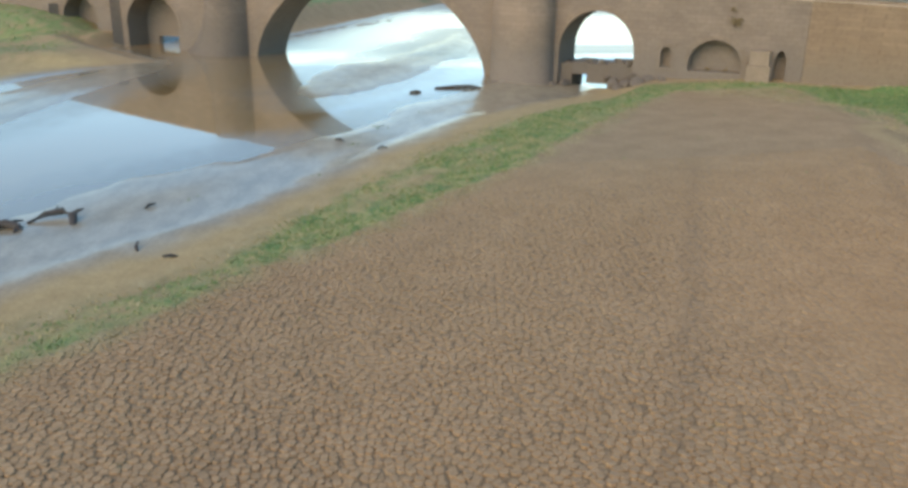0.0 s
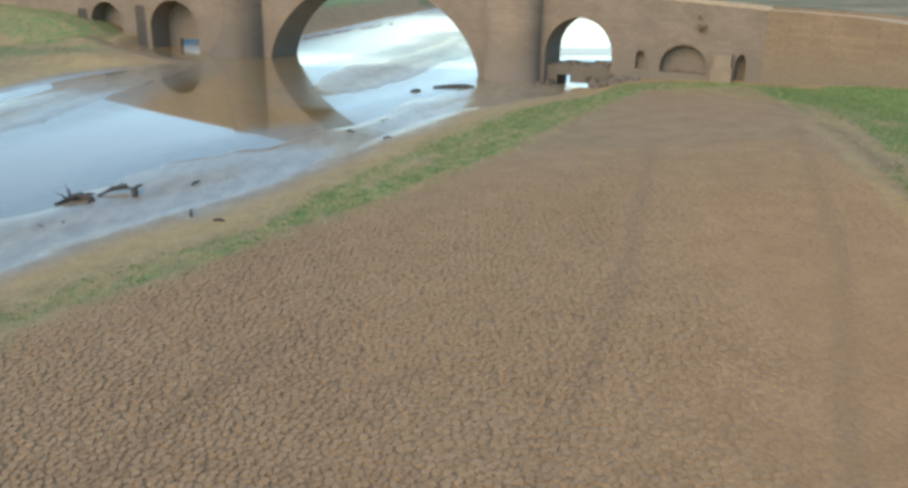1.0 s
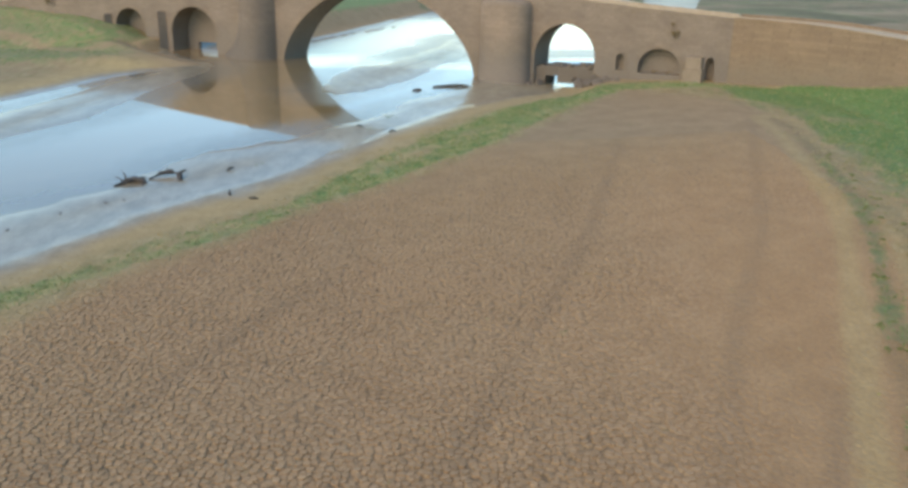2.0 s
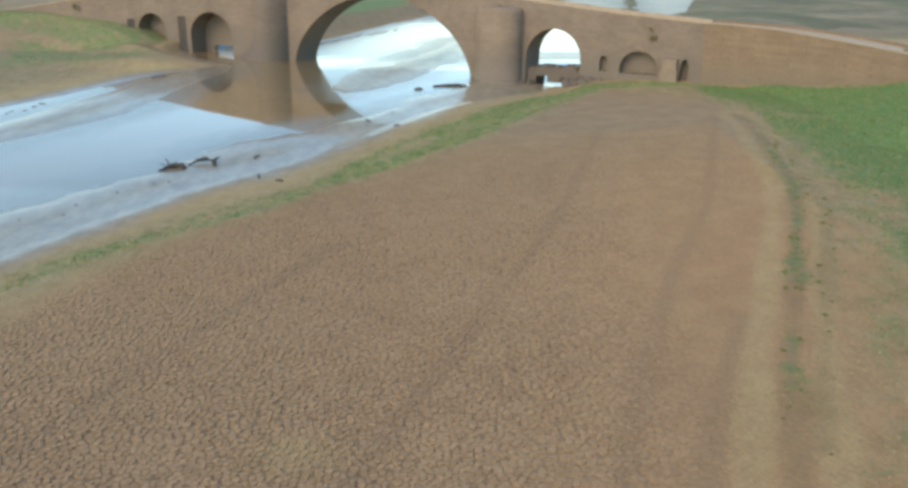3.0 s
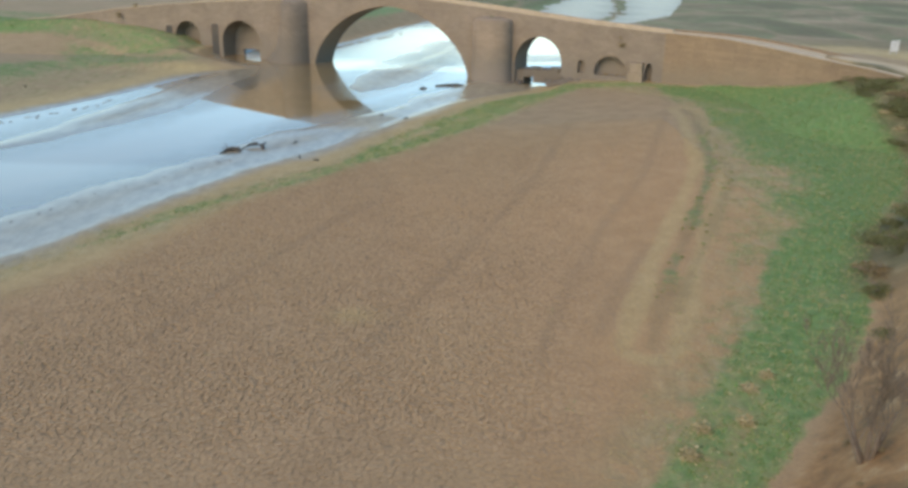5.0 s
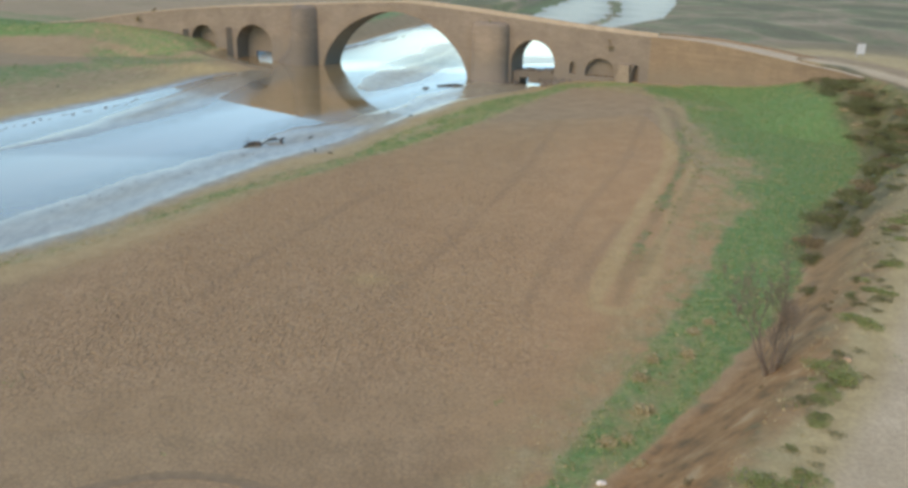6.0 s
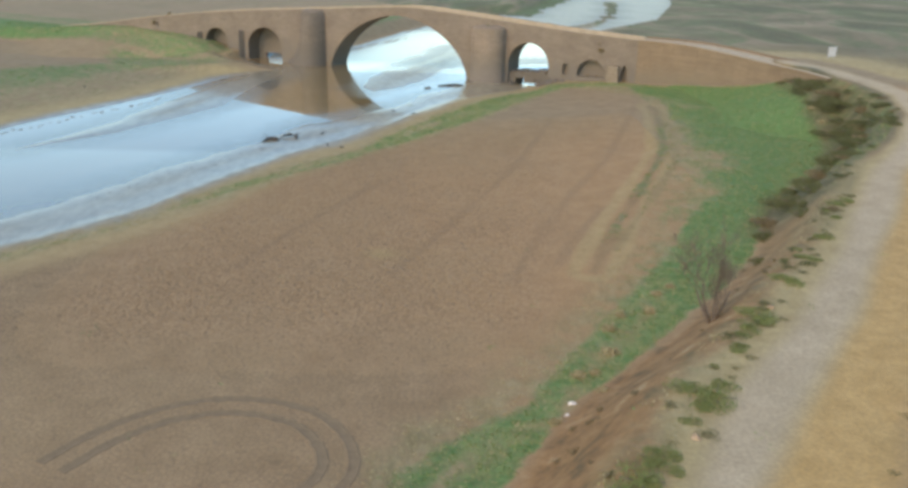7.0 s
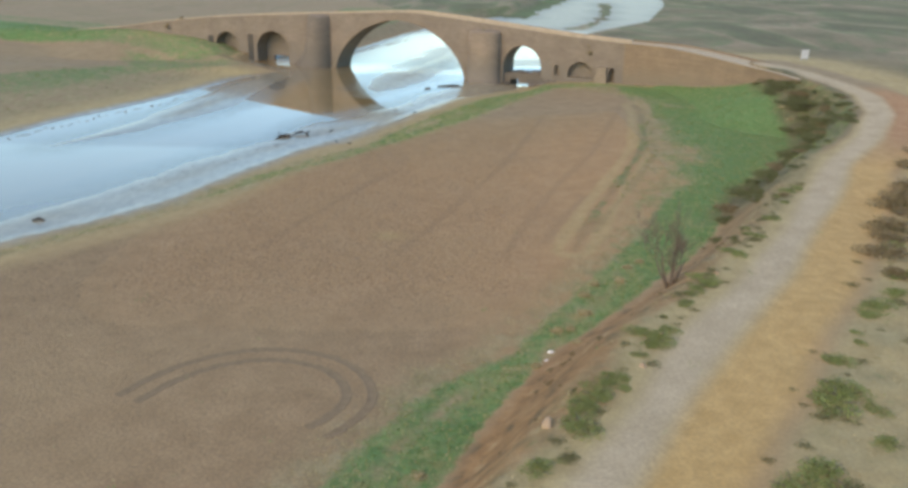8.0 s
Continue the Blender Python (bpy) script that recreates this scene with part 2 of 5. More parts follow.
# ---- mesh helpers ----
def mesh_from(name, verts, faces, material, smooth=False):
    me = bpy.data.meshes.new(name)
    me.from_pydata([tuple(v) for v in verts], [], faces)
    me.materials.append(material)
    if smooth:
        me.polygons.foreach_set("use_smooth", [True] * len(me.polygons))
    me.update()
    return me


def part(name, bm, material, parent=None, label="", smooth=False):
    """One mesh object from a bmesh, under a thing or a part."""
    me = bpy.data.meshes.new(name)
    bmesh.ops.recalc_face_normals(bm, faces=bm.faces[:])
    bm.to_mesh(me)
    bm.free()
    me.materials.append(material)
    if smooth:
        me.polygons.foreach_set("use_smooth", [True] * len(me.polygons))
    ob = new(name, me)
    if parent is not None:
        ob.parent = parent
    return tagged(ob, label) if label else ob


def triangles(name, verts, tris, material):
    """A joined mesh from arrays of corners and triangles."""
    me = bpy.data.meshes.new(name)
    verts, tris = np.asarray(verts, np.float32), np.asarray(tris, np.int32)
    me.vertices.add(len(verts))
    me.vertices.foreach_set("co", verts.ravel())
    me.loops.add(tris.size)
    me.loops.foreach_set("vertex_index", tris.ravel())
    me.polygons.add(len(tris))
    me.polygons.foreach_set("loop_start", np.arange(0, tris.size, 3, dtype=np.int32))
    me.materials.append(material)
    me.polygons.foreach_set("use_smooth", np.zeros(len(tris), bool))
    me.update(calc_edges=True)
    return me


def prism(bm, ring, z0, z1, taper=1.0, centre=None):
    """An upright prism over a ring of (x, y); its top shrunk about centre."""
    cx, cy = centre if centre else (sum(p[0] for p in ring) / len(ring), sum(p[1] for p in ring) / len(ring))
    low = [bm.verts.new((x, y, z0)) for x, y in ring]
    top = [bm.verts.new((cx + (x - cx) * taper, cy + (y - cy) * taper, z1)) for x, y in ring]
    n = len(ring)
    for i in range(n):
        bm.faces.new((low[i], low[(i + 1) % n], top[(i + 1) % n], top[i]))
    bm.faces.new(top)
    bm.faces.new(low[::-1])
    return low, top


def tube(bm, points, radii, sides=7):
    """A tapering limb through points."""
    rings = []
    for i, p in enumerate(points):
        p = Vector(p)
        way = (Vector(points[min(i + 1, len(points) - 1)]) - Vector(points[max(i - 1, 0)])).normalized()
        a = way.orthogonal().normalized()
        b = way.cross(a)
        rings.append([bm.verts.new(p + radii[i] * (math.cos(2 * math.pi * k / sides) * a + math.sin(2 * math.pi * k / sides) * b)) for k in range(sides)])
    for r0, r1 in zip(rings, rings[1:]):
        for k in range(sides):
            bm.faces.new((r0[k], r0[(k + 1) % sides], r1[(k + 1) % sides], r1[k]))
    bm.faces.new(rings[0][::-1])
    bm.faces.new(rings[-1])


# ---- the plan ----
def along(line, x):
    """y of a polyline of (x, y) at x."""
    a = np.array(line, float)
    return np.interp(x, a[:, 0], a[:, 1])


def to_line(line, p):
    """Distance of points p (n, 2) from a polyline, the side (positive to its right) and the way along it."""
    a = np.array(line, float)
    best, side, way = np.full(len(p), 1e9), np.zeros(len(p)), np.zeros(len(p))
    run = 0.0
    for q0, q1 in zip(a, a[1:]):
        d = q1 - q0
        n = float(np.hypot(*d))
        k = np.clip(((p - q0) @ d) / (n * n), 0, 1)
        off = p - (q0 + k[:, None] * d)
        r = np.hypot(off[:, 0], off[:, 1])
        s = (p[:, 0] - q0[0]) * d[1] - (p[:, 1] - q0[1]) * d[0]
        near = r < best
        best = np.where(near, r, best)
        side = np.where(near, s, side)
        way = np.where(near, run + k * n, way)
        run += n
    return best, np.sign(side), way


def within(poly, p):
    """Signed distance of points from a closed outline, positive inside."""
    a = np.array(list(poly) + [poly[0]], float)
    inside = np.zeros(len(p), bool)
    for (x0, y0), (x1, y1) in zip(a, a[1:]):
        if y0 == y1:
            continue
        cut = ((y0 > p[:, 1]) != (y1 > p[:, 1])) & (p[:, 0] < (x1 - x0) * (p[:, 1] - y0) / (y1 - y0) + x0)
        inside ^= cut
    d, _, _ = to_line(a, p)
    return np.where(inside, d, -d)


def step(x, a, b):
    k = np.clip((x - a) / (b - a), 0, 1)
    return k * k * (3 - 2 * k)


def rumple(p, scale, seed=0):
    """Smooth noise of about +-1 over the plan, from a few turned waves."""
    rng = np.random.RandomState(seed)
    out = np.zeros(len(p))
    for k in range(14):
        a, f, ph = rng.uniform(0, 6.283), scale * rng.uniform(0.5, 2.4), rng.uniform(0, 6.283)
        out += np.sin((p[:, 0] * math.cos(a) + p[:, 1] * math.sin(a)) * f + ph) / (0.7 + f / scale)
    return out / 4.0


BED = [(-75, -45), (-41.5, -5.5), (-36, 0.7), (-30, 10), (-25, 24), (-18.8, 37), (-12.8, 46), (-9.2, 54.6), (-5.7, 63.4), (0.6, 76.4), (6, 84), (12, 89.5),
       (15.2, 94.6), (17.6, 93.8), (20.5, 102), (27, 112), (32, 125), (35, 140), (38, 160), (40, 200), (53, 224), (80, 270), (112, 380), (150, 600), (300, 1200), (200, 1250), (100, 620), (62, 430),
       (42, 350), (30, 300), (10, 268), (-6.7, 240), (-20, 182), (-26, 158), (-29, 148), (-36, 145), (-46, 142), (-51, 134), (-49, 123), (-41.5, 114.5), (-37.6, 109.4), (-42.5, 104.5), (-46.5, 97), (-51, 79), (-57, 63), (-62, 52), (-65, 40),
       (-85, 10), (-140, -60), (-110, -90)]
MUD_BAR = [(-55, 33.5), (-45.7, 45.5), (-41.8, 55.8), (-38, 67), (-36.5, 85), (-35, 104), (-37.7, 113), (-44.4, 90), (-47.6, 67), (-49.2, 54), (-50.8, 46)]
FAR_BAR = [(-17.3, 88.3), (-16.9, 102.5), (-14.8, 111.8), (-11.0, 117.3), (-7.1, 128.8), (-2.8, 145.2), (0.3, 161.8), (2.4, 138.5), (1.8, 122.9), (-2.8, 104.6), (-7.3, 93.9), (-11.4, 87.3), (-14.7, 80.9)]
GREEN_BAR = [(18, 272), (29, 310), (48, 390), (60, 440), (70, 430), (44, 330), (30, 268)]
SPIT = [(8, 129), (17, 133), (29, 136)]
FAR_LINE = [(79, 382), (72, 335), (66, 300), (55, 254), (43, 228)]
SHALLOWS = [(-75, -38), (-45.5, 1.7), (-40.5, 11.7), (-34.4, 23.5), (-28, 37), (-22.2, 51), (-16.5, 60), (-11, 68), (-6, 80), (-2, 88), (3, 97), (8.5, 104), (12, 101), (17.5, 93), (13, 88), (6, 84), (0.6, 76),
            (-5.7, 63), (-9.2, 54.6), (-12.8, 46), (-18.8, 37), (-25, 24), (-30, 10), (-36, 0.7), (-41.5, -5.5), (-75, -45)]
VERGE = [(-41, -9), (-30, 7), (-24, 20), (-17.2, 29.5), (-15.1, 32.2), (-12.6, 35.6), (-11.1, 39.8), (-8.5, 46.4), (-5.2, 53.8), (-1.3, 63.8), (5.8, 74.5), (11.9, 81.5), (18.7, 86.5), (30, 83), (30, 77),
         (20.9, 79.4), (15.8, 73.3), (9.4, 63.4), (4.3, 54.4), (-1.2, 47), (-5.4, 40.5), (-8.9, 36), (-11.4, 31.5), (-13.7, 28.2), (-15.7, 25.6), (-22, 16), (-29, 4), (-40, -10)]
MEADOW = [(23, 84), (26, 77), (31, 71), (34, 61), (30.5, 43), (27.5, 24), (26.5, 18), (27.3, 13), (24.4, 7), (21.4, 0.9), (19.0, -4.3), (15.6, -10.5), (9.2, -21.6), (5.4, -28.6), (0.7, -32.1), (-2.7, -37.8), (-6, -45), (-14, -62),
          (-5, -62), (0.2, -45), (1.4, -42.5), (3.2, -38), (5.8, -32.8), (8.5, -28.2), (12.3, -23.9), (16.3, -18.8), (18.5, -15.7), (21.4, -12.5), (25.8, -5.7), (28.8, 1.3), (32.5, 8.6), (37, 16.3), (41.2, 21.7), (45.8, 29.3), (49, 37.3), (51.6, 50), (51.6, 60), (46, 68), (41, 77)]
BANK_FOOT = [(-7, -66), (0.2, -45), (1.4, -42.5), (3.2, -38), (5.8, -32.8), (8.5, -28.2), (12.3, -23.9), (16.3, -18.8), (18.5, -15.7), (21.4, -12.5), (25.8, -5.7), (28.8, 1.3), (32.5, 8.6), (37, 16.3), (41.2, 21.7), (45.8, 29.3), (49, 37.3), (51.5, 50), (52, 60), (49, 68), (47, 78), (52, 90), (66, 106), (100, 140)]
ROAD = [(-22, -94), (-2.5, -66), (8, -50), (11.2, -44.5), (16.0, -36), (23.4, -25.2), (29.6, -14.9), (35.9, -4.1), (42.6, 7.8), (50.8, 18.8), (57.9, 31.2), (60.8, 41.5), (59.8, 49), (57.2, 57.5), (54, 66)]
ROAD_Z = [5.9, 5.9, 5.8, 5.8, 5.8, 5.7, 5.7, 5.8, 6.2, 6.7, 7.3, 7.9, 8.4, 8.9, 9.1]
RAMP_LINE = [(33.0, 81.55), (37.0, 79.7), (40.5, 77.0), (44.2, 72.0), (48.0, 66.3), (51.0, 61.2), (53.2, 56.5), (54.6, 52.0)]
RAMP_FOOT = [2.7, 2.95, 3.4, 4.1, 5.2, 6.6, 7.4, 7.8]
RAMP_RUN = np.concatenate([[0], np.cumsum(np.hypot(*np.diff(np.array(RAMP_LINE), axis=0).T))])
ROAD_RUN = np.concatenate([[0], np.cumsum(np.hypot(*np.diff(np.array(ROAD), axis=0).T))])
DARK_BAND = [(27.5, -4), (29.6, 0.4), (32.2, 3.3), (36.2, 10.2), (40.6, 15.3), (44.4, 20), (48, 26), (50.6, 33), (52.3, 42), (53, 50), (53, 59)]
LOOP = [(-5.6, -38.7), (-4.3, -37.2), (-3.2, -34.7), (-3.7, -31.9), (-5.7, -29.0), (-8.5, -27.7), (-11.3, -27.4), (-13.9, -28.1), (-15.9, -29.4), (-17.6, -31.2), (-19.2, -34.2)]
WHEEL_LINES = [[(29, 60), (19.4, 28.2), (13.4, 14.0), (10.6, 5.7), (7.7, -3.4), (6.2, -9)], [(15, 52), (9.4, 30.3), (6.5, 20.9), (3.6, 12.3), (0, 2.4), (-3.5, -7.3)], [(-16.3, -6.2), (-14.7, 0.1), (-12.2, 7.0), (-9.4, 15.1), (-6.1, 22.0)], [(10, -6), (12.3, 0.8), (16, 9)]]
WEED_LINES = [[(31.2, 60), (31.2, 54.9), (27.1, 31.8), (21.4, 16.4), (16.7, 4.4), (12.5, -8)], [(31, 48), (30.2, 40.7), (27.2, 26.2), (20.1, 8.7), (15, -3)]]


VIEW_LIFT = 1.4          # lift of water and ground at the bridge, set to fit the camera's view
MIDRIVER = [(-260, -120), (-120, -75), (-60, 15), (-44, 48), (-36, 80), (-18, 104), (-10, 140), (0, 200), (20, 250), (55, 290), (90, 410), (220, 1000), (400, 1600)]


def bar_edge(p):
    """Metres into the mud bars and shallows, negative outside them."""
    wave = 1.1 * rumple(p, 0.28, 51) + 0.6 * rumple(p, 0.9, 52) + 0.45 * rumple(p, 2.2, 55)
    return np.maximum(np.maximum(within(MUD_BAR, p) + 0.6 + 0.5 * wave, within(SHALLOWS, p) + 1.0 * wave), np.maximum(within(FAR_BAR, p) + 1.2 * wave, np.maximum(np.maximum(within(GREEN_BAR, p) + 2 * wave, 1.2 - to_line(SPIT, p)[0] + 0.6 * wave), 3.5 - to_line(FAR_LINE, p)[0] + 2 * wave)))


def height(p):
    """The ground's height over the water at plan points p (n, 2)."""
    x, y = p[:, 0], p[:, 1]
    d = -within(BED, p)                                  # from the river bed's edge outwards
    plane = 0.58 + 0.059 * np.clip(x, -60, 29) + 0.65 * np.clip((y - 20) / 68, 0, 1) * step(x, 8, 30)
    near = np.maximum(0.1 + 0.012 * np.clip(d, 0, 60), np.minimum(plane, 0.1 + (0.11 + 0.2 * step(x, 14, 22)) * np.clip(d, 0, 60)))
    low = step(y, 90, 104) * (1 - step(y - 96 + 0.437 * x, 4, 12))
    far_left = 0.1 + (2.9 - 1.3 * low) * step(d, 0, 34 - 26.5 * step(y, 92, 106)) + 1.2 * step(d, 40, 110) + 0.9 * step(d, 1, 9) * step(y, 112, 124) * (1 - step(y, 160, 230))
    beyond = step(y - 96 + 0.437 * x, 6, 30)
    up = 0.1 + 0.8 * step(d, 0, 12) + np.clip(d - 12, 0, 90) * 0.05
    z = np.where(to_line(MIDRIVER, p)[1] < 0, far_left, near * (1 - beyond) + up * beyond)
    # the bank with the track on it
    df, side, _ = to_line(BANK_FOOT, p)
    dr, rside, run = to_line(ROAD, p)
    zr = np.interp(run, ROAD_RUN, ROAD_Z)
    rise = np.where(side > 0, np.clip(df / (df + np.maximum(dr - 1.9, 0.001)), 0, 1), 0.0)
    rise = np.where((rside > 0) | (dr < 1.9), np.where(side > 0, 1.0, rise), rise)
    fade = 1 - step(dr, 60, 220)
    onto = step(rise, 0.0, 0.8) * fade * (1 - step(y - 96 + 0.437 * x, 22, 60))
    roadside = zr + np.where(rside > 0, 0.012 * np.clip(dr - 9, 0, 80), 0.0)
    z = z * (1 - onto) + roadside * onto
    z += 0.10 * rumple(p, 0.8, 3) * step(onto, 0.05, 0.3) * step(dr, 2.5, 5.5) + 0.02 * rumple(p, 0.3, 4) * step(d, 1, 8)
    # earth banked against the foot of the eastern ramp
    dw, _, wrun = to_line(RAMP_LINE, p)
    talus = np.interp(wrun, RAMP_RUN, RAMP_FOOT) + 0.1 - 0.34 * dw
    z = np.where(x > 28, np.maximum(z, talus), z)
    # the earthen approach to the bridge's western end
    s, t = x * 0.9163 - (y - 96) * 0.4004, x * 0.4004 + (y - 96) * 0.9163
    crest = np.interp(s, [-170, -112, -95, -84, -74, -66, -60], [4.4, 4.7, 5.8, 6.2, 5.4, 4.2, 2.0])
    z = np.where(s < -60, np.maximum(z, crest - 0.2 * np.maximum(np.abs(t - 3.1) - 2.2, 0)), z)
    # earth heaped in and before the western arch
    xh, yh = 1.5 + (x - 1.5) * 0.94, -141 + (y + 45) * 0.94
    sh, th = xh * 0.9163 - yh * 0.4004, xh * 0.4004 + yh * 0.9163
    heap = 2.0 * (1 - step(sh, -52.0, -49.8)) * step(sh, -70, -60) * (1 - step(np.abs(th - 2.5), 3, 14))
    # the bed itself
    deep = -0.2 * step(-d, 0, 4)
    deep = np.where(-d > 0, deep + 0.1 * (1 - step(-d, 0, 1.5)), 0)
    shoal = step(bar_edge(p), -3.2, 2.4)
    shoal = np.maximum(shoal, step(rumple(p, 0.07, 53) + 0.5 * rumple(p, 0.2, 54), 0.75, 1.1) * step(y, 185, 215))
    shoal = shoal * (1 - step(within([(15.3, 95.0), (17.5, 94.2), (19.5, 101.8), (16, 102.3)], p), -0.6, 0.3))
    bed = deep * (1 - shoal) + shoal * (0.055 + 0.016 * rumple(p, 0.4, 7) + 0.006 * rumple(p, 1.9, 8) + 0.03 * step(within(MUD_BAR, p), -0.5, 3.0))
    z = np.maximum(np.where(d < 0, bed, z), np.where(heap > 0.05, heap, -9))
    hills = step(np.hypot(x, y - 60), 500, 2500)
    return z + hills * (14 + 12 * rumple(p, 0.004, 11))


def cover(p):
    """What lies on the ground: shares of each surface at plan points."""
    x, y = p[:, 0], p[:, 1]
    d = -within(BED, p)
    dr, rside, run = to_line(ROAD, p)
    df, side, _ = to_line(BANK_FOOT, p)
    wob = rumple(p, 0.35, 21)
    out = {}
    reg_left = to_line(MIDRIVER, p)[1] < 0
    verge = step(within(VERGE, p) + 0.6 * wob, -0.6, 1.6) * (0.85 + 0.1 * step(y, 6, 32)) * (1 - 0.25 * step(y, 60, 75))
    dv, du = to_line(VERGE[:14], p)[0], to_line(VERGE[15:], p)[0]
    share = dv / (dv + du + 0.01) + 0.12 * wob
    verge = verge * (1 - 0.75 * np.exp(-((share - 0.42) / 0.16) ** 2) * step(rumple(p, 0.35, 66) + 0.1, -0.2, 0.5) * 0.8 - 0.75 * step(share, 0.88, 0.97) - 0.55 * (1 - step(share, 0.02, 0.28)))
    verge = verge * (0.6 + 0.4 * step(y, 8, 34)) * np.clip(1.0 + 0.35 * rumple(p, 0.5, 67), 0, 1.2)
    inner = within(MEADOW, p)
    fringe = to_line(MEADOW[:18], p)[0] * np.sign(inner + 0.001)
    meadow = step(fringe + (0.6 + 1.2 * step(y, 0, 25)) * wob, -3.2 + 0.2 * step(y, 0, 25), 1.8 + 5.5 * step(y, 5, 30) * (1 - step(y, 42, 58))) * step(inner, -1.0, 0.8) * 0.92
    seam = np.exp(-((fringe - 2.0 + 0.5 * wob) / 0.75) ** 2) * (1 - step(y, -16, -8)) + step(rumple(p, 0.75, 61), 0.1, 0.6) * (1 - step(y, -8, 6)) * step(inner, 0.3, 1.5)
    meadow = meadow * np.clip(1.05 - 0.75 * (1 - step(fringe, 1.0, 11.0)) * step(y, -4, 10) * step(rumple(p, 0.22, 68) + 0.5 * rumple(p, 0.6, 69), -0.1, 0.5), 0, 1)
    meadow = meadow * (1 - 0.4 * np.clip(seam, 0, 1))
    left_green = np.where(reg_left & (y < 96 - 0.437 * x + 30 * step(-x, 50, 70)), step(d, 9 - 6 * step(y, 92, 106), 22 - 12 * step(y, 92, 106)) * (0.52 + 0.2 * rumple(p, 0.09, 5)), 0)
    left_green = np.maximum(left_green, 0.75 * reg_left * (y > 124) * step(d, 3, 9) * (1 - step(y, 240, 300)) * (x > -45))
    plot = within([(-84, 80), (-68, 99), (-76, 118), (-100, 131), (-140, 150), (-170, 110), (-120, 60)], p)
    left_green = left_green * (1 - step(plot + wob, -2, 3))
    out["grass"] = np.clip(np.maximum(np.maximum(verge * 0.95, meadow), left_green), 0, 1) * (dr > 2.5)
    out["grass"] = np.maximum(out["grass"], 0.8 * step(within(GREEN_BAR, p), -2, 3))
    verges = (side > 0) * np.maximum(step(dr, 2.2, 3.0) * (1 - step(dr, 4.2, 6.0)) * (rside < 0), (rside > 0) * step(dr, 6.2, 7.4) * (1 - step(dr, 12, 20)) * 0.85) * (y < 30)
    out["grass"] = np.maximum(out["grass"], 0.1 * verges)
    out["grass"] = np.maximum(out["grass"], 0.5 * (side > 0) * (rside < 0) * step(y, 2, 14) * step(dr, 2.2, 3.5) * (y < 60))
    out["straw"] = np.maximum(0.8 * step(inner + wob, -4.5, -0.5) * (1 - step(inner, 3, 9)) * (side < 0), 0.9 * step(within(VERGE, p) + 0.5 * wob, -1.6, 0.4) * (1 - step(y, 70, 84)))
    out["straw"] = np.maximum(out["straw"], 0.9 * reg_left * step(d, 2, 9) * (1 - 0.8 * step(d, 20, 32)) * (y < 125))
    out["straw"] = np.maximum(out["straw"], 0.55 * verges)
    out["far"] = step(y - 96 + 0.437 * x, 4, 14) * step(d, 2, 14) * (1 - 0.85 * step(-x, -40, 10) * step(y, 110, 140))
    out["far"] = np.maximum(out["far"], step(dr, 16, 30) * (rside > 0))
    damp = np.where((reg_left & (y > 104)) | ((x > 9) & (x < 26) & (y > 91) & (y < 125)), 0.2, np.where(y > 190, 0.6, 1.0))
    out["wet"] = np.where(d < -0.8, 1.0, 1 - step(d + wob, -1.5, 4.5)) * np.where(d < 0, 1.0, damp)
    out["wet"] = out["wet"] * (1 - 0.9 * step(within(GREEN_BAR, p), -3, 2))
    out["wet"] = out["wet"] * (1 - 0.08 * step(within(FAR_BAR, p), -1, 2))
    out["wet"] = out["wet"] * (1 - 0.85 * step(y, 190, 215))
    out["slick"] = np.where(d < 0, (1 - step(bar_edge(p) + wob, 1.5, 7.0)) * (1 - 0.45 * step(within(FAR_BAR, p), -2, 1)), 0.35 * (1 - step(d, 0, 1.5)))
    out["sand"] = np.maximum(step(d, -0.5, 2.5) * (1 - step(d, 4, 10)) * np.where(reg_left, 0.75 * (1 - step(y, 104, 110)), 0.6) * (1 - out["far"]),
                             (side > 0) * (1 - step(dr + 0.9 * wob, 2.8 - 1.3 * step(y, 5, 20), 4.6 - 2.0 * step(y, 5, 20))) * 0.85)
    out["sand"] = np.maximum(out["sand"], (rside > 0) * step(dr + 0.6 * wob, 5.6, 7.2) * (1 - step(dr + 3 * wob, 13, 26)) * 0.8)
    out["rust"] = (side > 0) * step(df + 0.5 * wob, -0.3, 1.0) * step(dr + 0.9 * wob, 2.6, 4.4) * np.where(rside > 0, 0, 1) * (1 - 0.35 * step(y, -18, 0))
    bank = (side > 0) * step(df + 0.5 * wob, -0.5, 1.0) * step(dr, 1.7, 2.8) * np.where(rside > 0, 0, 1) * step(y, -20, -2)
    thick = 1 - step(to_line(DARK_BAND, p)[0] + 0.8 * wob, 1.9, 4.2)
    out["scrub"] = np.maximum(bank * (0.42 + 0.4 * rumple(p, 0.35, 34)), thick * step(y, -4, 3) * 0.95)
    out["scrub"] = np.maximum(out["scrub"], (rside > 0) * step(dr + 2 * wob, 10, 18) * (0.55 + 0.4 * rumple(p, 0.15, 33)))
    out["lane"] = np.where(rside > 0, step(dr + 0.5 * wob, 0.4, 2.4) * (1 - step(dr + 0.7 * wob, 4.7, 6.6)), 0) * (1 - step(run, ROAD_RUN[-4], ROAD_RUN[-3]))
    out["red"] = 0.8 * out["lane"] * step(y, 2, 22)
    out["lane"] = out["lane"] * (1 - 0.8 * step(y, 4, 20))
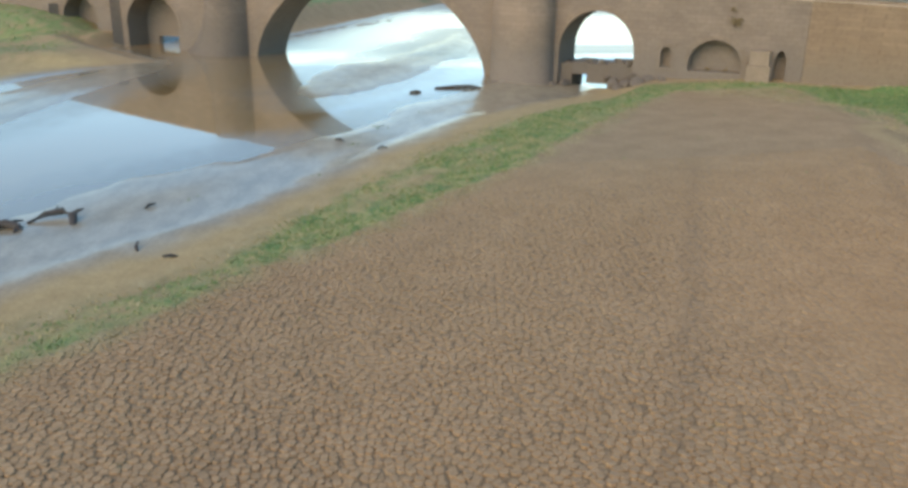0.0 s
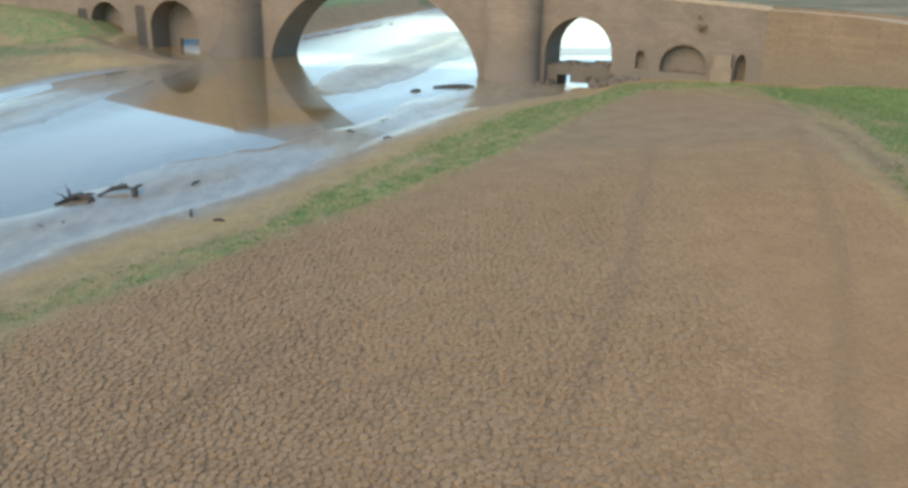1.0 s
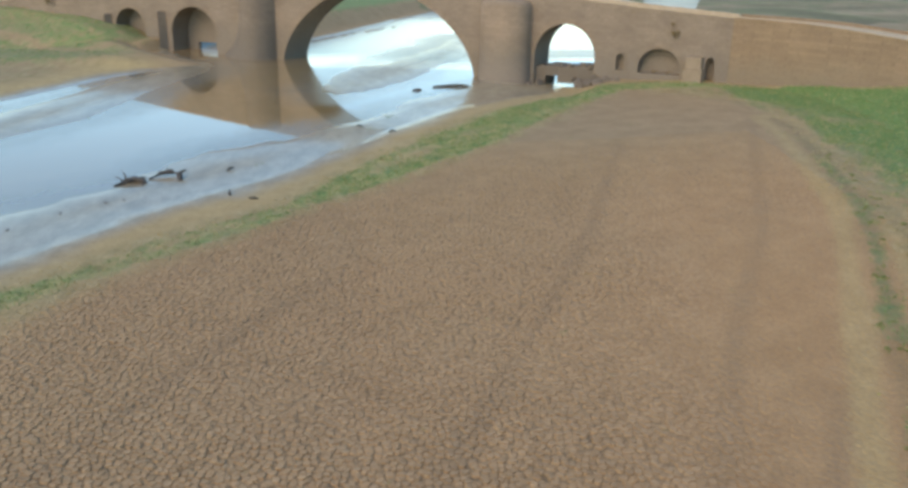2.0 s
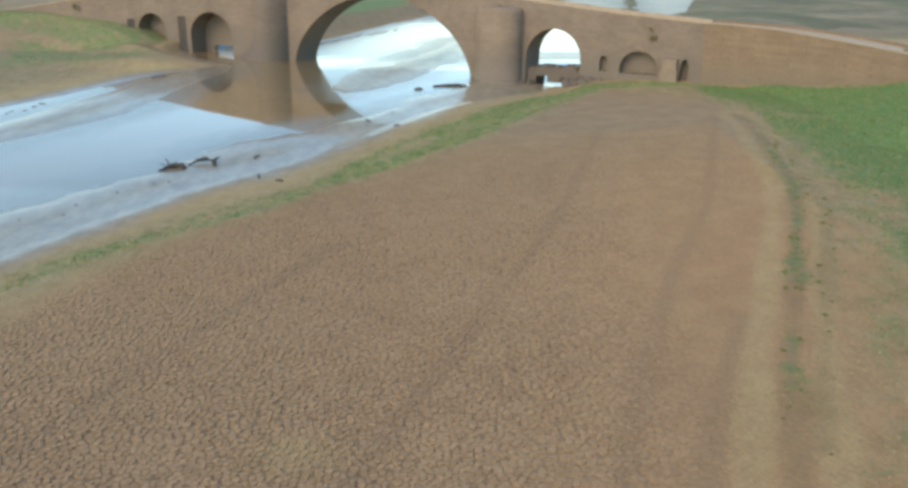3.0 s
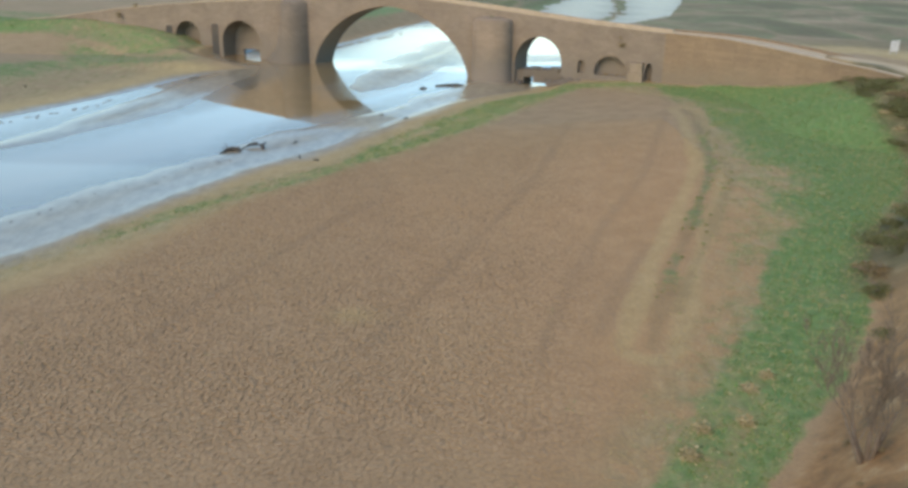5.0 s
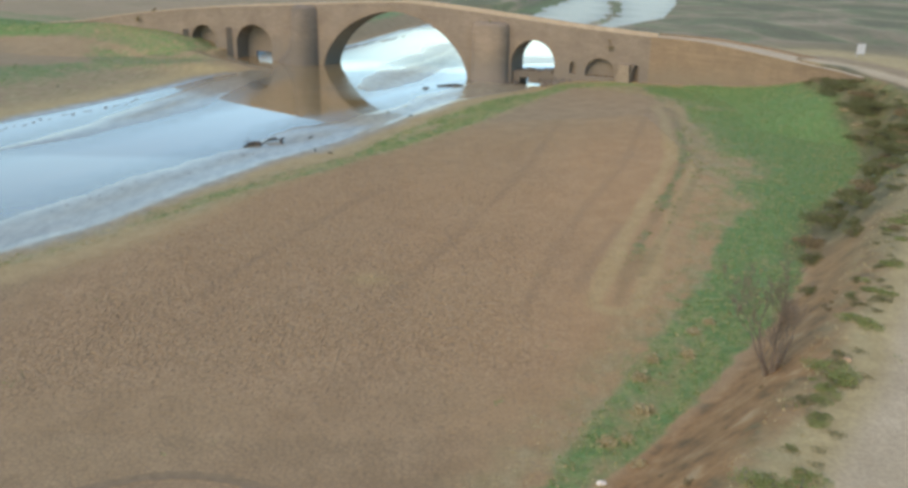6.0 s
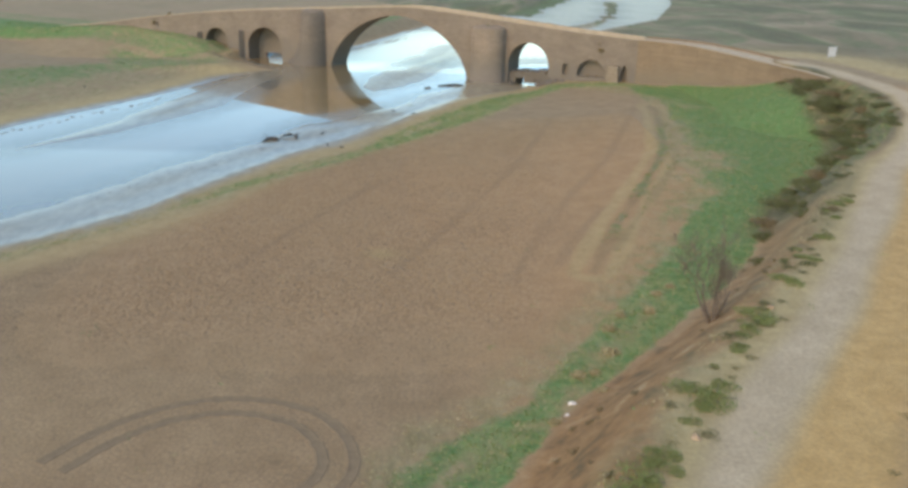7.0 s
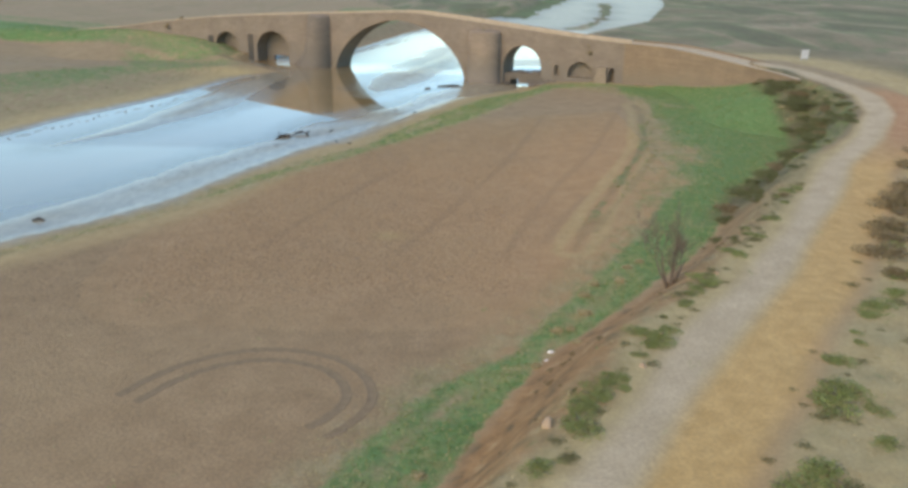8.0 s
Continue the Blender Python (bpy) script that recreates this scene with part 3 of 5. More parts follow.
    out["gravel"] = 1 - step(dr + 0.25 * wob, 0.5, 2.1) * (1 - 0.75 * step(y, 15, 35) * (1 - step(dr, 1.5, 2.0)))
    out["warm"] = step(x - 0.12 * y + 2 * wob, 2, 14) * (side < 0) * (1 - 0.8 * step(y, 22, 52))
    # orange put into the soil beyond the bridge, to offset that bank's blue shade
    out["warm"] = np.maximum(out["warm"], 0.9 * reg_left * step(y - 96 + 0.437 * x, 8, 12) * (x > -60) * (d < 40) * 0.25)
    out["sere"] = np.maximum(0.9 * step(within(VERGE, p), -2, 0.5), 0.35 * step(inner, -1, 1) * (1 - step(y, -12, -2)))
    out["dun"] = step(y + 2 * wob, 14, 52)
    out["plate"] = np.zeros(len(p))
    out["crack"] = step(d, 5.5, 8.5) * (side < 0) * (1 - out["grass"]) * (1 - 0.85 * out["warm"]) * (y < 96 - 0.437 * x) * (0.45 + 0.55 * step(y, -30, -10)) * (1 - 0.75 * step(y, 36, 58))
    track = np.zeros(len(p))
    for line in WHEEL_LINES:
        r, _, _ = to_line(line, p)
        track = np.maximum(track, 1 - step(r + 0.2 * wob, 0.15, 0.75))
    out["track"] = track * 0.27 * (1 - out["grass"])
    weeds = 1 - step(np.minimum(*[to_line(line, p)[0] for line in WEED_LINES]) + 0.35 * wob, 0.1, 0.8)
    out["scrub"] = np.maximum(out["scrub"], 0.3 * weeds * (side < 0))
    pale = 1 - step(np.abs(to_line(WEED_LINES[0], p)[0] - 1.5) + 0.3 * wob, 0.3, 1.0)
    out["sand"] = np.maximum(out["sand"], np.maximum(0.5 * pale * (side < 0) * (1 - out["grass"]), 0.5 * np.exp(-((x + 4.8) ** 2 / 2.4 + (y + 2.6) ** 2 / 1.4))))
    green_line = (1 - step(to_line(WEED_LINES[0], p)[0] + 0.5 * wob, 0.2, 1.1)) * step(rumple(p, 0.3, 81) + 0.35, -0.2, 0.4) * step(y, -4, 4) * (1 - step(y, 40, 56))
    out["grass"] = np.maximum(out["grass"], 0.44 * green_line)
    margin = (side < 0) * (to_line(WEED_LINES[0], p)[1] < 0) * step(x, 8, 14) * step(to_line(WEED_LINES[0], p)[0], 1.0, 4.0) * (y < 70)
    out["straw"] = np.maximum(out["straw"], 0.6 * margin)
    out["grass"] = np.maximum(out["grass"], margin * (0.26 + 0.22 * rumple(p, 0.3, 83)))
    s, t = x * 0.9163 - (y - 96) * 0.4004, x * 0.4004 + (y - 96) * 0.9163
    mound = step(-s, 56, 62) * (1 - step(np.abs(t - 3), 9, 15))
    out["straw"] = out["straw"] * (1 - 0.9 * mound)
    out["warm"] = out["warm"] * (1 - mound)
    out["grass"] = np.where(mound > 0.01, np.maximum(out["grass"] * 0.5, mound * (0.6 + 0.25 * rumple(p, 0.12, 85) + 0.2 * step(-s, 84, 100))), out["grass"])
    return {k: np.clip(v, 0, 1) for k, v in out.items()}


def fit_view(p, z):
    """Plan points and heights lifted and drawn towards the camera, to fit its view."""
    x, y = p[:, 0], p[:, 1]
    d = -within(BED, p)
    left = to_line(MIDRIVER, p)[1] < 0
    w = VIEW_LIFT * np.clip((y - 35) / 75, 0, 1) * (1 - step(x, 4, 26) * (1 - step(y, 100, 125)))
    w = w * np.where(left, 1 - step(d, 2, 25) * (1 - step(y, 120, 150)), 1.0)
    # scaled about the camera's place at 4.5 s
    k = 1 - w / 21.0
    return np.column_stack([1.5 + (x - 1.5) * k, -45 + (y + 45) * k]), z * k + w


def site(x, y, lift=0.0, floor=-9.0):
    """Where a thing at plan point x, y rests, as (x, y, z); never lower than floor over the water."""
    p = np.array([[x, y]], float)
    q, z = fit_view(p, np.maximum(height(p), floor))
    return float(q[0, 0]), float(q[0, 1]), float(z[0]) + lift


def spaced(lo, hi, fine, reach):
    """Grid lines: even between lo and hi, then ever wider out to reach."""
    mid = np.arange(lo, hi, fine)
    out, stepw = [hi], fine
    while out[-1] < reach:
        stepw *= 1.05
        out.append(out[-1] + stepw)
    back, stepw = [lo], fine
    while back[-1] > -reach:
        stepw *= 1.07
        back.append(back[-1] - stepw)
    return np.concatenate([back[:0:-1], mid, out])


def build_ground():
    gx, gy = spaced(-66, 64, 0.55, 3000), spaced(-56, 150, 0.55, 3000)
    xx, yy = np.meshgrid(gx, gy)
    p = np.stack([xx.ravel(), yy.ravel()], 1)
    z = height(p)
    nx, ny = len(gx), len(gy)
    i = (np.arange(ny - 1)[:, None] * nx + np.arange(nx - 1)).ravel()
    tris = np.concatenate([np.stack([i, i + 1, i + nx + 1], 1), np.stack([i, i + nx + 1, i + nx], 1)])
    q, zq = fit_view(p, z)
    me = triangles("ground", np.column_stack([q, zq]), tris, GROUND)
    me.polygons.foreach_set("use_smooth", [True] * len(me.polygons))
    for name, share in cover(p).items():
        me.attributes.new(name, "FLOAT", "POINT").data.foreach_set("value", share.astype(np.float32))
    return tagged(new("ground", me), "dried-out brown lakebed with cracked mud, grass and a dirt track", "ground", kind="structure")


build_ground()


def build_water():
    gx = np.concatenate([np.arange(-160, -80, 8), np.arange(-80, 25, 0.9), np.arange(25, 330, 8)])
    gy = np.concatenate([np.arange(-100, -30, 8), np.arange(-30, 200, 0.9), np.arange(200, 1262, 8)])
    nx, ny = len(gx), len(gy)
    xx, yy = np.meshgrid(gx, gy)
    p = np.stack([xx.ravel(), yy.ravel()], 1)
    i = (np.arange(ny - 1)[:, None] * nx + np.arange(nx - 1)).ravel()
    near = within(BED, p[i] + 1.0) > -12
    i = i[near]
    tris = np.concatenate([np.stack([i, i + 1, i + nx + 1], 1), np.stack([i, i + nx + 1, i + nx], 1)])
    q, zq = fit_view(p, np.zeros(len(p)))
    me = triangles("water", np.column_stack([q, zq]), tris, WATER)
    me.polygons.foreach_set("use_smooth", [True] * len(me.polygons))
    # rougher and less mirroring beyond the bridge, to tone down the sky's glare there
    far_dull = 0.42 * step(p[:, 1], 112, 130) + 0.3 * step(p[:, 1], 195, 225)
    me.attributes.new("far_dull", "FLOAT", "POINT").data.foreach_set("value", far_dull.astype(np.float32))
    # the last term browns the far water, to darken its white reflection
    shallow = np.maximum(step(bar_edge(p), -9.0, 0.0), np.maximum(step(-within(BED, p), -4.0, -0.4), 0.6 * step(p[:, 1], 170, 240)))
    me.attributes.new("shallow", "FLOAT", "POINT").data.foreach_set("value", shallow.astype(np.float32))
    return tagged(new("water", me), "still shallow river water mirroring the sky", "water", kind="structure")


build_water()


# ---- the bridge: x along it, y through it, z up ----
BRIDGE = pose(0, 96, 0, 0, 0, -23.606)
WIDE = 6.2
TOP = [(-112, 4.6), (-90, 6.9), (-76, 9.0), (-62, 10.6), (-49, 11.7), (-35, 12.6), (-22, 13.45), (-12, 14.05), (-8, 14.1), (2, 13.35), (13, 12.35), (24, 11.35), (36, 10.55)]
# openings: middle, half width, springing, crown, depth of the passage (None: right through), sill
ARCHES = {"main": (-12.1, 15.4, 0.4, 12.25, None, -2.0), "flood": (15.7, 4.0, 4.6, 8.75, None, -2.0), "low": (27.8, 2.55, 4.1, 6.45, 1.3, 3.35),
          "west": (-44.0, 4.3, 4.2, 8.3, None, -2.0), "far_west": (-56.7, 3.05, 4.6, 7.6, 2.6, 1.5), "door": (23.0, 0.52, 4.95, 5.5, 0.9, 3.5), "end": (33.9, 0.55, 4.4, 5.8, 1.4, 1.5)}


def arch_z(name, s):
    """Height of an opening's vault at s, or None outside it."""
    mid, half, spring, crown, _, _ = ARCHES[name]
    k = (s - mid) / half
    if abs(k) > 1.0001:
        return None
    bow = 1.84 if name == "main" else 2.0
    return spring + (crown - spring) * max(0.0, 1 - abs(k) ** bow) ** (1 / bow)


def top_z(s):
    return float(along(TOP, s))


def bridge_wall():
    """Both faces, the vaults and the ends of the passages, as one solid with real openings."""
    cuts = {-112.0, 36.0}
    for mid, half, *_ in ARCHES.values():
        n = max(10, int(half * 4))
        cuts |= {round(mid - half * math.cos(math.pi * k / n), 4) for k in range(n + 1)}
    cuts |= {round(v, 4) for v in np.arange(-112, 36, 1.5)}
    cuts = sorted(cuts)
    cuts = [c for i, c in enumerate(cuts) if i == 0 or c - cuts[i - 1] > 1e-3]
    bm = bmesh.new()

    def quad(*pts):
        bm.faces.new([bm.verts.new(q) for q in pts])

    low = -2.5
    for s0, s1 in zip(cuts, cuts[1:]):
        mid = (s0 + s1) / 2
        name = next((k for k in ARCHES if arch_z(k, mid) is not None), None)
        t0, t1 = top_z(s0) - 0.85, top_z(s1) - 0.85
        quad((s0, 0, t0), (s1, 0, t1), (s1, WIDE, t1), (s0, WIDE, t0))
        if name is None:
            quad((s0, 0, low), (s1, 0, low), (s1, 0, t1), (s0, 0, t0))
            quad((s0, WIDE, low), (s1, WIDE, low), (s1, WIDE, t1), (s0, WIDE, t0))
            continue
        z0 = arch_z(name, s0) or ARCHES[name][2]
        z1 = arch_z(name, s1) or ARCHES[name][2]
        deep, sill = ARCHES[name][4], ARCHES[name][5]
        back = WIDE if deep is None else deep
        quad((s0, 0, z0), (s1, 0, z1), (s1, 0, t1), (s0, 0, t0))
        quad((s0, 0, z0), (s1, 0, z1), (s1, back, z1), (s0, back, z0))
        if sill > 0:
            quad((s0, 0, low), (s1, 0, low), (s1, 0, sill), (s0, 0, sill))
            quad((s0, 0, sill), (s1, 0, sill), (s1, back, sill), (s0, back, sill))
        if deep is None:
            quad((s0, WIDE, z0), (s1, WIDE, z1), (s1, WIDE, t1), (s0, WIDE, t0))
        else:
            quad((s0, back, sill), (s1, back, sill), (s1, back, z1), (s0, back, z0))
            quad((s0, WIDE, low), (s1, WIDE, low), (s1, WIDE, t1), (s0, WIDE, t0))
    for mid, half, spring, _, deep, sill in ARCHES.values():
        back = WIDE if deep is None else deep
        for s in (mid - half, mid + half):
            quad((s, 0, sill), (s, back, sill), (s, back, spring), (s, 0, spring))
    for s in (-112.0, 36.0):
        t = top_z(s) - 0.85
        quad((s, 0, low), (s, WIDE, low), (s, WIDE, t), (s, 0, t))
    bmesh.ops.remove_doubles(bm, verts=bm.verts[:], dist=0.002)
    return bm


def strip_on(bm, y0, y1, below, above, s0=-112.0, s1=36.0, wobble=0.0):
    """A band along the bridge's top line, from below to above it."""
    ss = list(np.arange(s0, s1 + 0.01, 1.0))
    rings = []
    for s in ss:
        t = top_z(s) + wobble * math.sin(s * 1.7) * math.sin(s * 0.61)
        rings.append([bm.verts.new(q) for q in ((s, y0, t - below), (s, y1, t - below), (s, y1, t + above), (s, y0, t + above))])
    for a, b in zip(rings, rings[1:]):
        for k in range(4):
            bm.faces.new((a[k], b[k], b[(k + 1) % 4], a[(k + 1) % 4]))
    bm.faces.new(rings[0])
    bm.faces.new(rings[-1][::-1])


def arch_ring(name, thick, bridge):
    """A mortar bed round an opening, and its wedge stones proud of it, each a piece of its own."""
    mid, half, spring, crown, _, _ = ARCHES[name]
    rise = crown - spring
    n = max(9, int(math.pi * half / 0.75))

    def wedge(a0, a1, front, inner, outer):
        bm = bmesh.new()
        bow = 2 / 1.84 if name == "main" else 1.0
        ring = [(mid - (half + r) * math.copysign(abs(math.cos(a)) ** bow, math.cos(a)), spring + (rise + r) * abs(math.sin(a)) ** bow) for a, r in ((a0, inner), (a1, inner), (a1, outer), (a0, outer))]
        f = [bm.verts.new((s, -front, z)) for s, z in ring]
        b = [bm.verts.new((s, 0.2, z)) for s, z in ring]
        bm.faces.new(f)
        bm.faces.new(b[::-1])
        for i in range(4):
            bm.faces.new((f[i], f[(i + 1) % 4], b[(i + 1) % 4], b[i]))
        return bm

    bed = bmesh.new()
    for k in range(n):
        bm = wedge(math.pi * k / n, math.pi * (k + 1) / n, 0.02, 0.02, thick - 0.03)
        me = bpy.data.meshes.new("bed")
        bm.to_mesh(me)
        bm.free()
        bed.from_mesh(me)
        bpy.data.meshes.remove(me)
    bmesh.ops.remove_doubles(bed, verts=bed.verts[:], dist=0.001)
    ring = part("arch_ring", bed, STONE, bridge)
    for k in range(n):
        part("voussoir", wedge(math.pi * (k + 0.04) / n, math.pi * (k + 0.96) / n, 0.04 + 0.03 * random.random(), 0.0, thick * random.uniform(0.93, 1.05)), RING, ring)


def build_bridge():
    bridge = new("stone_bridge")
    bridge.matrix_world = BRIDGE
    tagged(bridge, "old arched bridge of warm brown masonry over a shrunken river", "bridge")
    part("masonry_wall", bridge_wall(), STONE, bridge)
    for y0, y1, name in ((0.0, 0.42, "parapet"), (WIDE - 0.42, WIDE, "parapet")):
        bm = bmesh.new()
        strip_on(bm, y0 + 0.02, y1 - 0.02, 0.9, -0.12)
        # the far parapet is coloured pale throughout, for its lit inner face
        rail = part(name, bm, STONE if y0 == 0 else COPING, bridge)
        bm = bmesh.new()
        strip_on(bm, y0 - 0.05, y1 + 0.05, 0.12, 0.0, wobble=0.04)
        part("coping", bm, COPING, rail, "pale worn coping stones")
    bm = bmesh.new()
    strip_on(bm, 0.42, WIDE - 0.42, 0.87, -0.80)
    part("deck", bm, DECK, bridge, "pale gravel roadway")
    for name, thick in (("main", 0.9), ("flood", 0.65), ("low", 0.5), ("west", 0.55), ("far_west", 0.5)):
        arch_ring(name, thick, bridge)
    # the great pointed cutwater west of the main arch, flaring at its foot
    bm = bmesh.new()
    rings = []
    for z, flank, k in ((-1.5, 7.4, 1.2), (1.4, 6.4, 1.15), (2.2, 5.4, 1.08), (3.2, 4.3, 1.02), (4.6, 3.4, 1.0), (6.6, 2.7, 0.97), (9.0, 2.2, 0.94), (12.0, 1.9, 0.9)):
        ring = [(-32.2 - flank, 0.25), (-32.2 - 0.72 * flank, -1.5 * k), (-32.2 - 0.3 * flank, -2.9 * k), (-31.2, -3.3 * k), (-29.9, -2.7 * k), (-28.9, -1.2 * k), (-28.6, 0.25)]
        rings.append([bm.verts.new((s, y, z)) for s, y in ring])
    for a, b in zip(rings, rings[1:]):
        for k in range(6):
            bm.faces.new((a[k], a[k + 1], b[k + 1], b[k]))
    t = rings[-1]
    ridge = [bm.verts.new((s, 0.25, 12.75)) for s in (-33.4, -29.2)]
    bm.faces.new((t[0], t[1], t[2], ridge[0]))
    bm.faces.new((t[2], t[3], ridge[1], ridge[0]))
    bm.faces.new((t[3], t[4], t[5], t[6], ridge[1]))
    part("cutwater", bm, CUT, bridge, "blunt masonry cutwater flaring at its foot", True)
    # the rounded cutwater east of it
    bm = bmesh.new()
    ring = [(7.75 - 3.45 * math.cos(math.pi * k / 18), -0.2 - 3.0 * math.sin(math.pi * k / 18) ** 0.8 + 0.4 * (k in (0, 18))) for k in range(19)]
    rings = []
    for z, k in ((-1.5, 1.06), (1.2, 1.05), (1.25, 1.0), (5.0, 0.99), (10.7, 0.97), (11.25, 0.9), (11.5, 0.5)):
        rings.append([bm.verts.new((7.75 + (s - 7.75) * k, min(y * k, 0.2), z)) for s, y in ring])
    for a, b in zip(rings, rings[1:]):
        for k in range(18):
            bm.faces.new((a[k], a[k + 1], b[k + 1], b[k]))
    bm.faces.new(rings[-1])
    part("cutwater", bm, DRUM, bridge, "rounded masonry cutwater", True)
    # rough masonry filling most of the western arch, a gap left low on one side
    for ring, z0, z1 in (([(-48.25, 3.6), (-46.4, 3.7), (-46.3, 4.3), (-48.25, 4.3)], -1.0, 7.9), ([(-46.4, 3.7), (-39.75, 3.6), (-39.75, 4.3), (-46.4, 4.3)], 2.6, 8.2)):
        bm = bmesh.new()
        prism(bm, ring, z0, z1)
        part("infill_block", bm, STONE, bridge, "rough brown masonry filling the arch")
    # rough wall closing the foot of the flood arch, with a low culvert in it
    rng = random.Random(71)
    for s0, s1, z0, z1 in ((11.6, 13.0, -1.0, 3.1), (13.0, 14.6, 2.05, 3.3), (14.6, 17.0, 1.15, 3.2), (17.0, 18.9, -1.0, 3.45), (18.9, 20.2, -1.0, 3.7)):
        bm = bmesh.new()
        prism(bm, [(s0, 0.9 + rng.uniform(-0.3, 0.3)), (s1, 0.9 + rng.uniform(-0.3, 0.3)), (s1, 5.4), (s0, 5.4)], z0, z1, 0.985)
        part("infill_block", bm, CUT, bridge, "rough grey block closing the arch's foot")
    # small pointed buttresses between the western arches
    for s, z1, half in ((-50.0, 7.4, 1.15), (-61.2, 6.5, 0.95)):
        bm = bmesh.new()
        prism(bm, [(s - half, 0.2), (s + 0.2, -1.3), (s + half * 0.75, 0.2)], -0.5, z1, 0.96, (s, 0.2))
        part("buttress", bm, DRUM, bridge)
    # blocky spur at the eastern low arch
    bm = bmesh.new()
    prism(bm, [(31.1, 0.2), (31.15, -1.15), (33.0, -1.1), (33.1, 0.2)], 1.0, 5.75, 0.97, (32.1, 0.2))
    prism(bm, [(31.0, 0.18), (31.0, -1.4), (33.2, -1.35), (33.2, 0.18)], 1.0, 4.35, 0.99, (32.1, 0.18))
    part("buttress", bm, BLOCK, bridge, "pale squared masonry block")
    bm = bmesh.new()
    for s0, s1, z0, z1 in ((22.2, 22.47, 3.3, 5.3), (23.53, 23.8, 3.3, 5.3), (22.1, 23.9, 5.55, 5.85), (22.1, 23.9, 3.1, 3.42)):
        prism(bm, [(s0, -0.08), (s1, -0.08), (s1, 0.15), (s0, 0.15)], z0, z1)
    part("door_surround", bm, RING, bridge, "stone frame of a small dark doorway")
    return bridge


build_bridge()


def build_approach():
    """The curving walled ramp that carries the track off the bridge's eastern end."""
    line = RAMP_LINE
    tops = [10.55, 10.45, 10.3, 9.9, 9.4, 9.0, 8.85, 8.6]
    ramp = new("approach_ramp")
    tagged(ramp, "curving walled ramp of tan masonry leading onto the bridge", "ramp")
    a = np.array(line)
    run = np.concatenate([[0], np.cumsum(np.hypot(*np.diff(a, axis=0).T))])
    ts = np.linspace(0, run[-1], 40)
    px, py, pz = np.interp(ts, run, a[:, 0]), np.interp(ts, run, a[:, 1]), np.interp(ts, run, tops)
    for _ in range(4):
        px[1:-1], py[1:-1] = (px[:-2] + px[1:-1] + px[2:]) / 3, (py[:-2] + py[1:-1] + py[2:]) / 3
    dx, dy = np.gradient(px), np.gradient(py)
    n = np.hypot(dx, dy)
    ox, oy = -dy / n, dx / n      # to the far side

    def band(name, o0, o1, below, above, material, parent, label=""):
        bm = bmesh.new()
        rings = []
        for i in range(len(ts)):
            rings.append([bm.verts.new(q) for q in ((px[i] + ox[i] * o0, py[i] + oy[i] * o0, pz[i] - below), (px[i] + ox[i] * o1, py[i] + oy[i] * o1, pz[i] - below),
                                                     (px[i] + ox[i] * o1, py[i] + oy[i] * o1, pz[i] + above), (px[i] + ox[i] * o0, py[i] + oy[i] * o0, pz[i] + above))])
        for r0, r1 in zip(rings, rings[1:]):
            for k in range(4):
                bm.faces.new((r0[k], r1[k], r1[(k + 1) % 4], r0[(k + 1) % 4]))
        bm.faces.new(rings[0])
        bm.faces.new(rings[-1][::-1])
        return part(name, bm, material, parent, label)

    band("retaining_wall", 0.0, 7.0, 9.5, -0.45, RAMP_STONE, ramp)
    kerb = band("parapet", -0.03, 0.5, 0.5, -0.05, RAMP_STONE, ramp)
    band("coping", -0.08, 0.56, 0.05, 0.03, COPING, kerb, "pale worn coping stones")
    band("parapet", 6.5, 7.0, 0.5, 0.0, RAMP_STONE, ramp)
    band("deck", 0.5, 6.5, 0.46, -0.35, DECK, ramp, "pale gravel roadway")


RAMP_STONE = stone_material("ramp_masonry", (0.262, 0.197, 0.138), (0.207, 0.153, 0.107), (0.192, 0.161, 0.122), 0.4, 0.9)
build_approach()


# ---- growth ----
def leaf_cloud(rng, radius, tall, count, size, lean=0.35):
    """Many small leaf clumps in an uneven dome, as corners and triangles."""
    lumps = [(rng.uniform(-0.45, 0.45), rng.uniform(-0.45, 0.45), rng.uniform(0.25, 0.75), rng.uniform(0.3, 0.6)) for _ in range(7)]
    verts, tris = [], []
    for _ in range(count):
        cx, cy, cz, r = lumps[rng.randint(len(lumps))]
        v = rng.normal(size=3)
        v *= r * rng.uniform(0.55, 1.0) / np.linalg.norm(v)
        c = np.array([(cx + v[0]) * radius, (cy + v[1]) * radius, max(0.04, (cz + v[2]) * tall)])
        a, b = rng.normal(size=3), rng.normal(size=3)
        a *= size * rng.uniform(0.5, 1.2) / np.linalg.norm(a)
        b *= size * rng.uniform(0.5, 1.2) / np.linalg.norm(b)
        k = len(verts)
        verts += [c - a, c + b * 0.6, c + a, c - b * 0.6]
        tris += [(k, k + 1, k + 2), (k, k + 2, k + 3)]
    return verts, tris


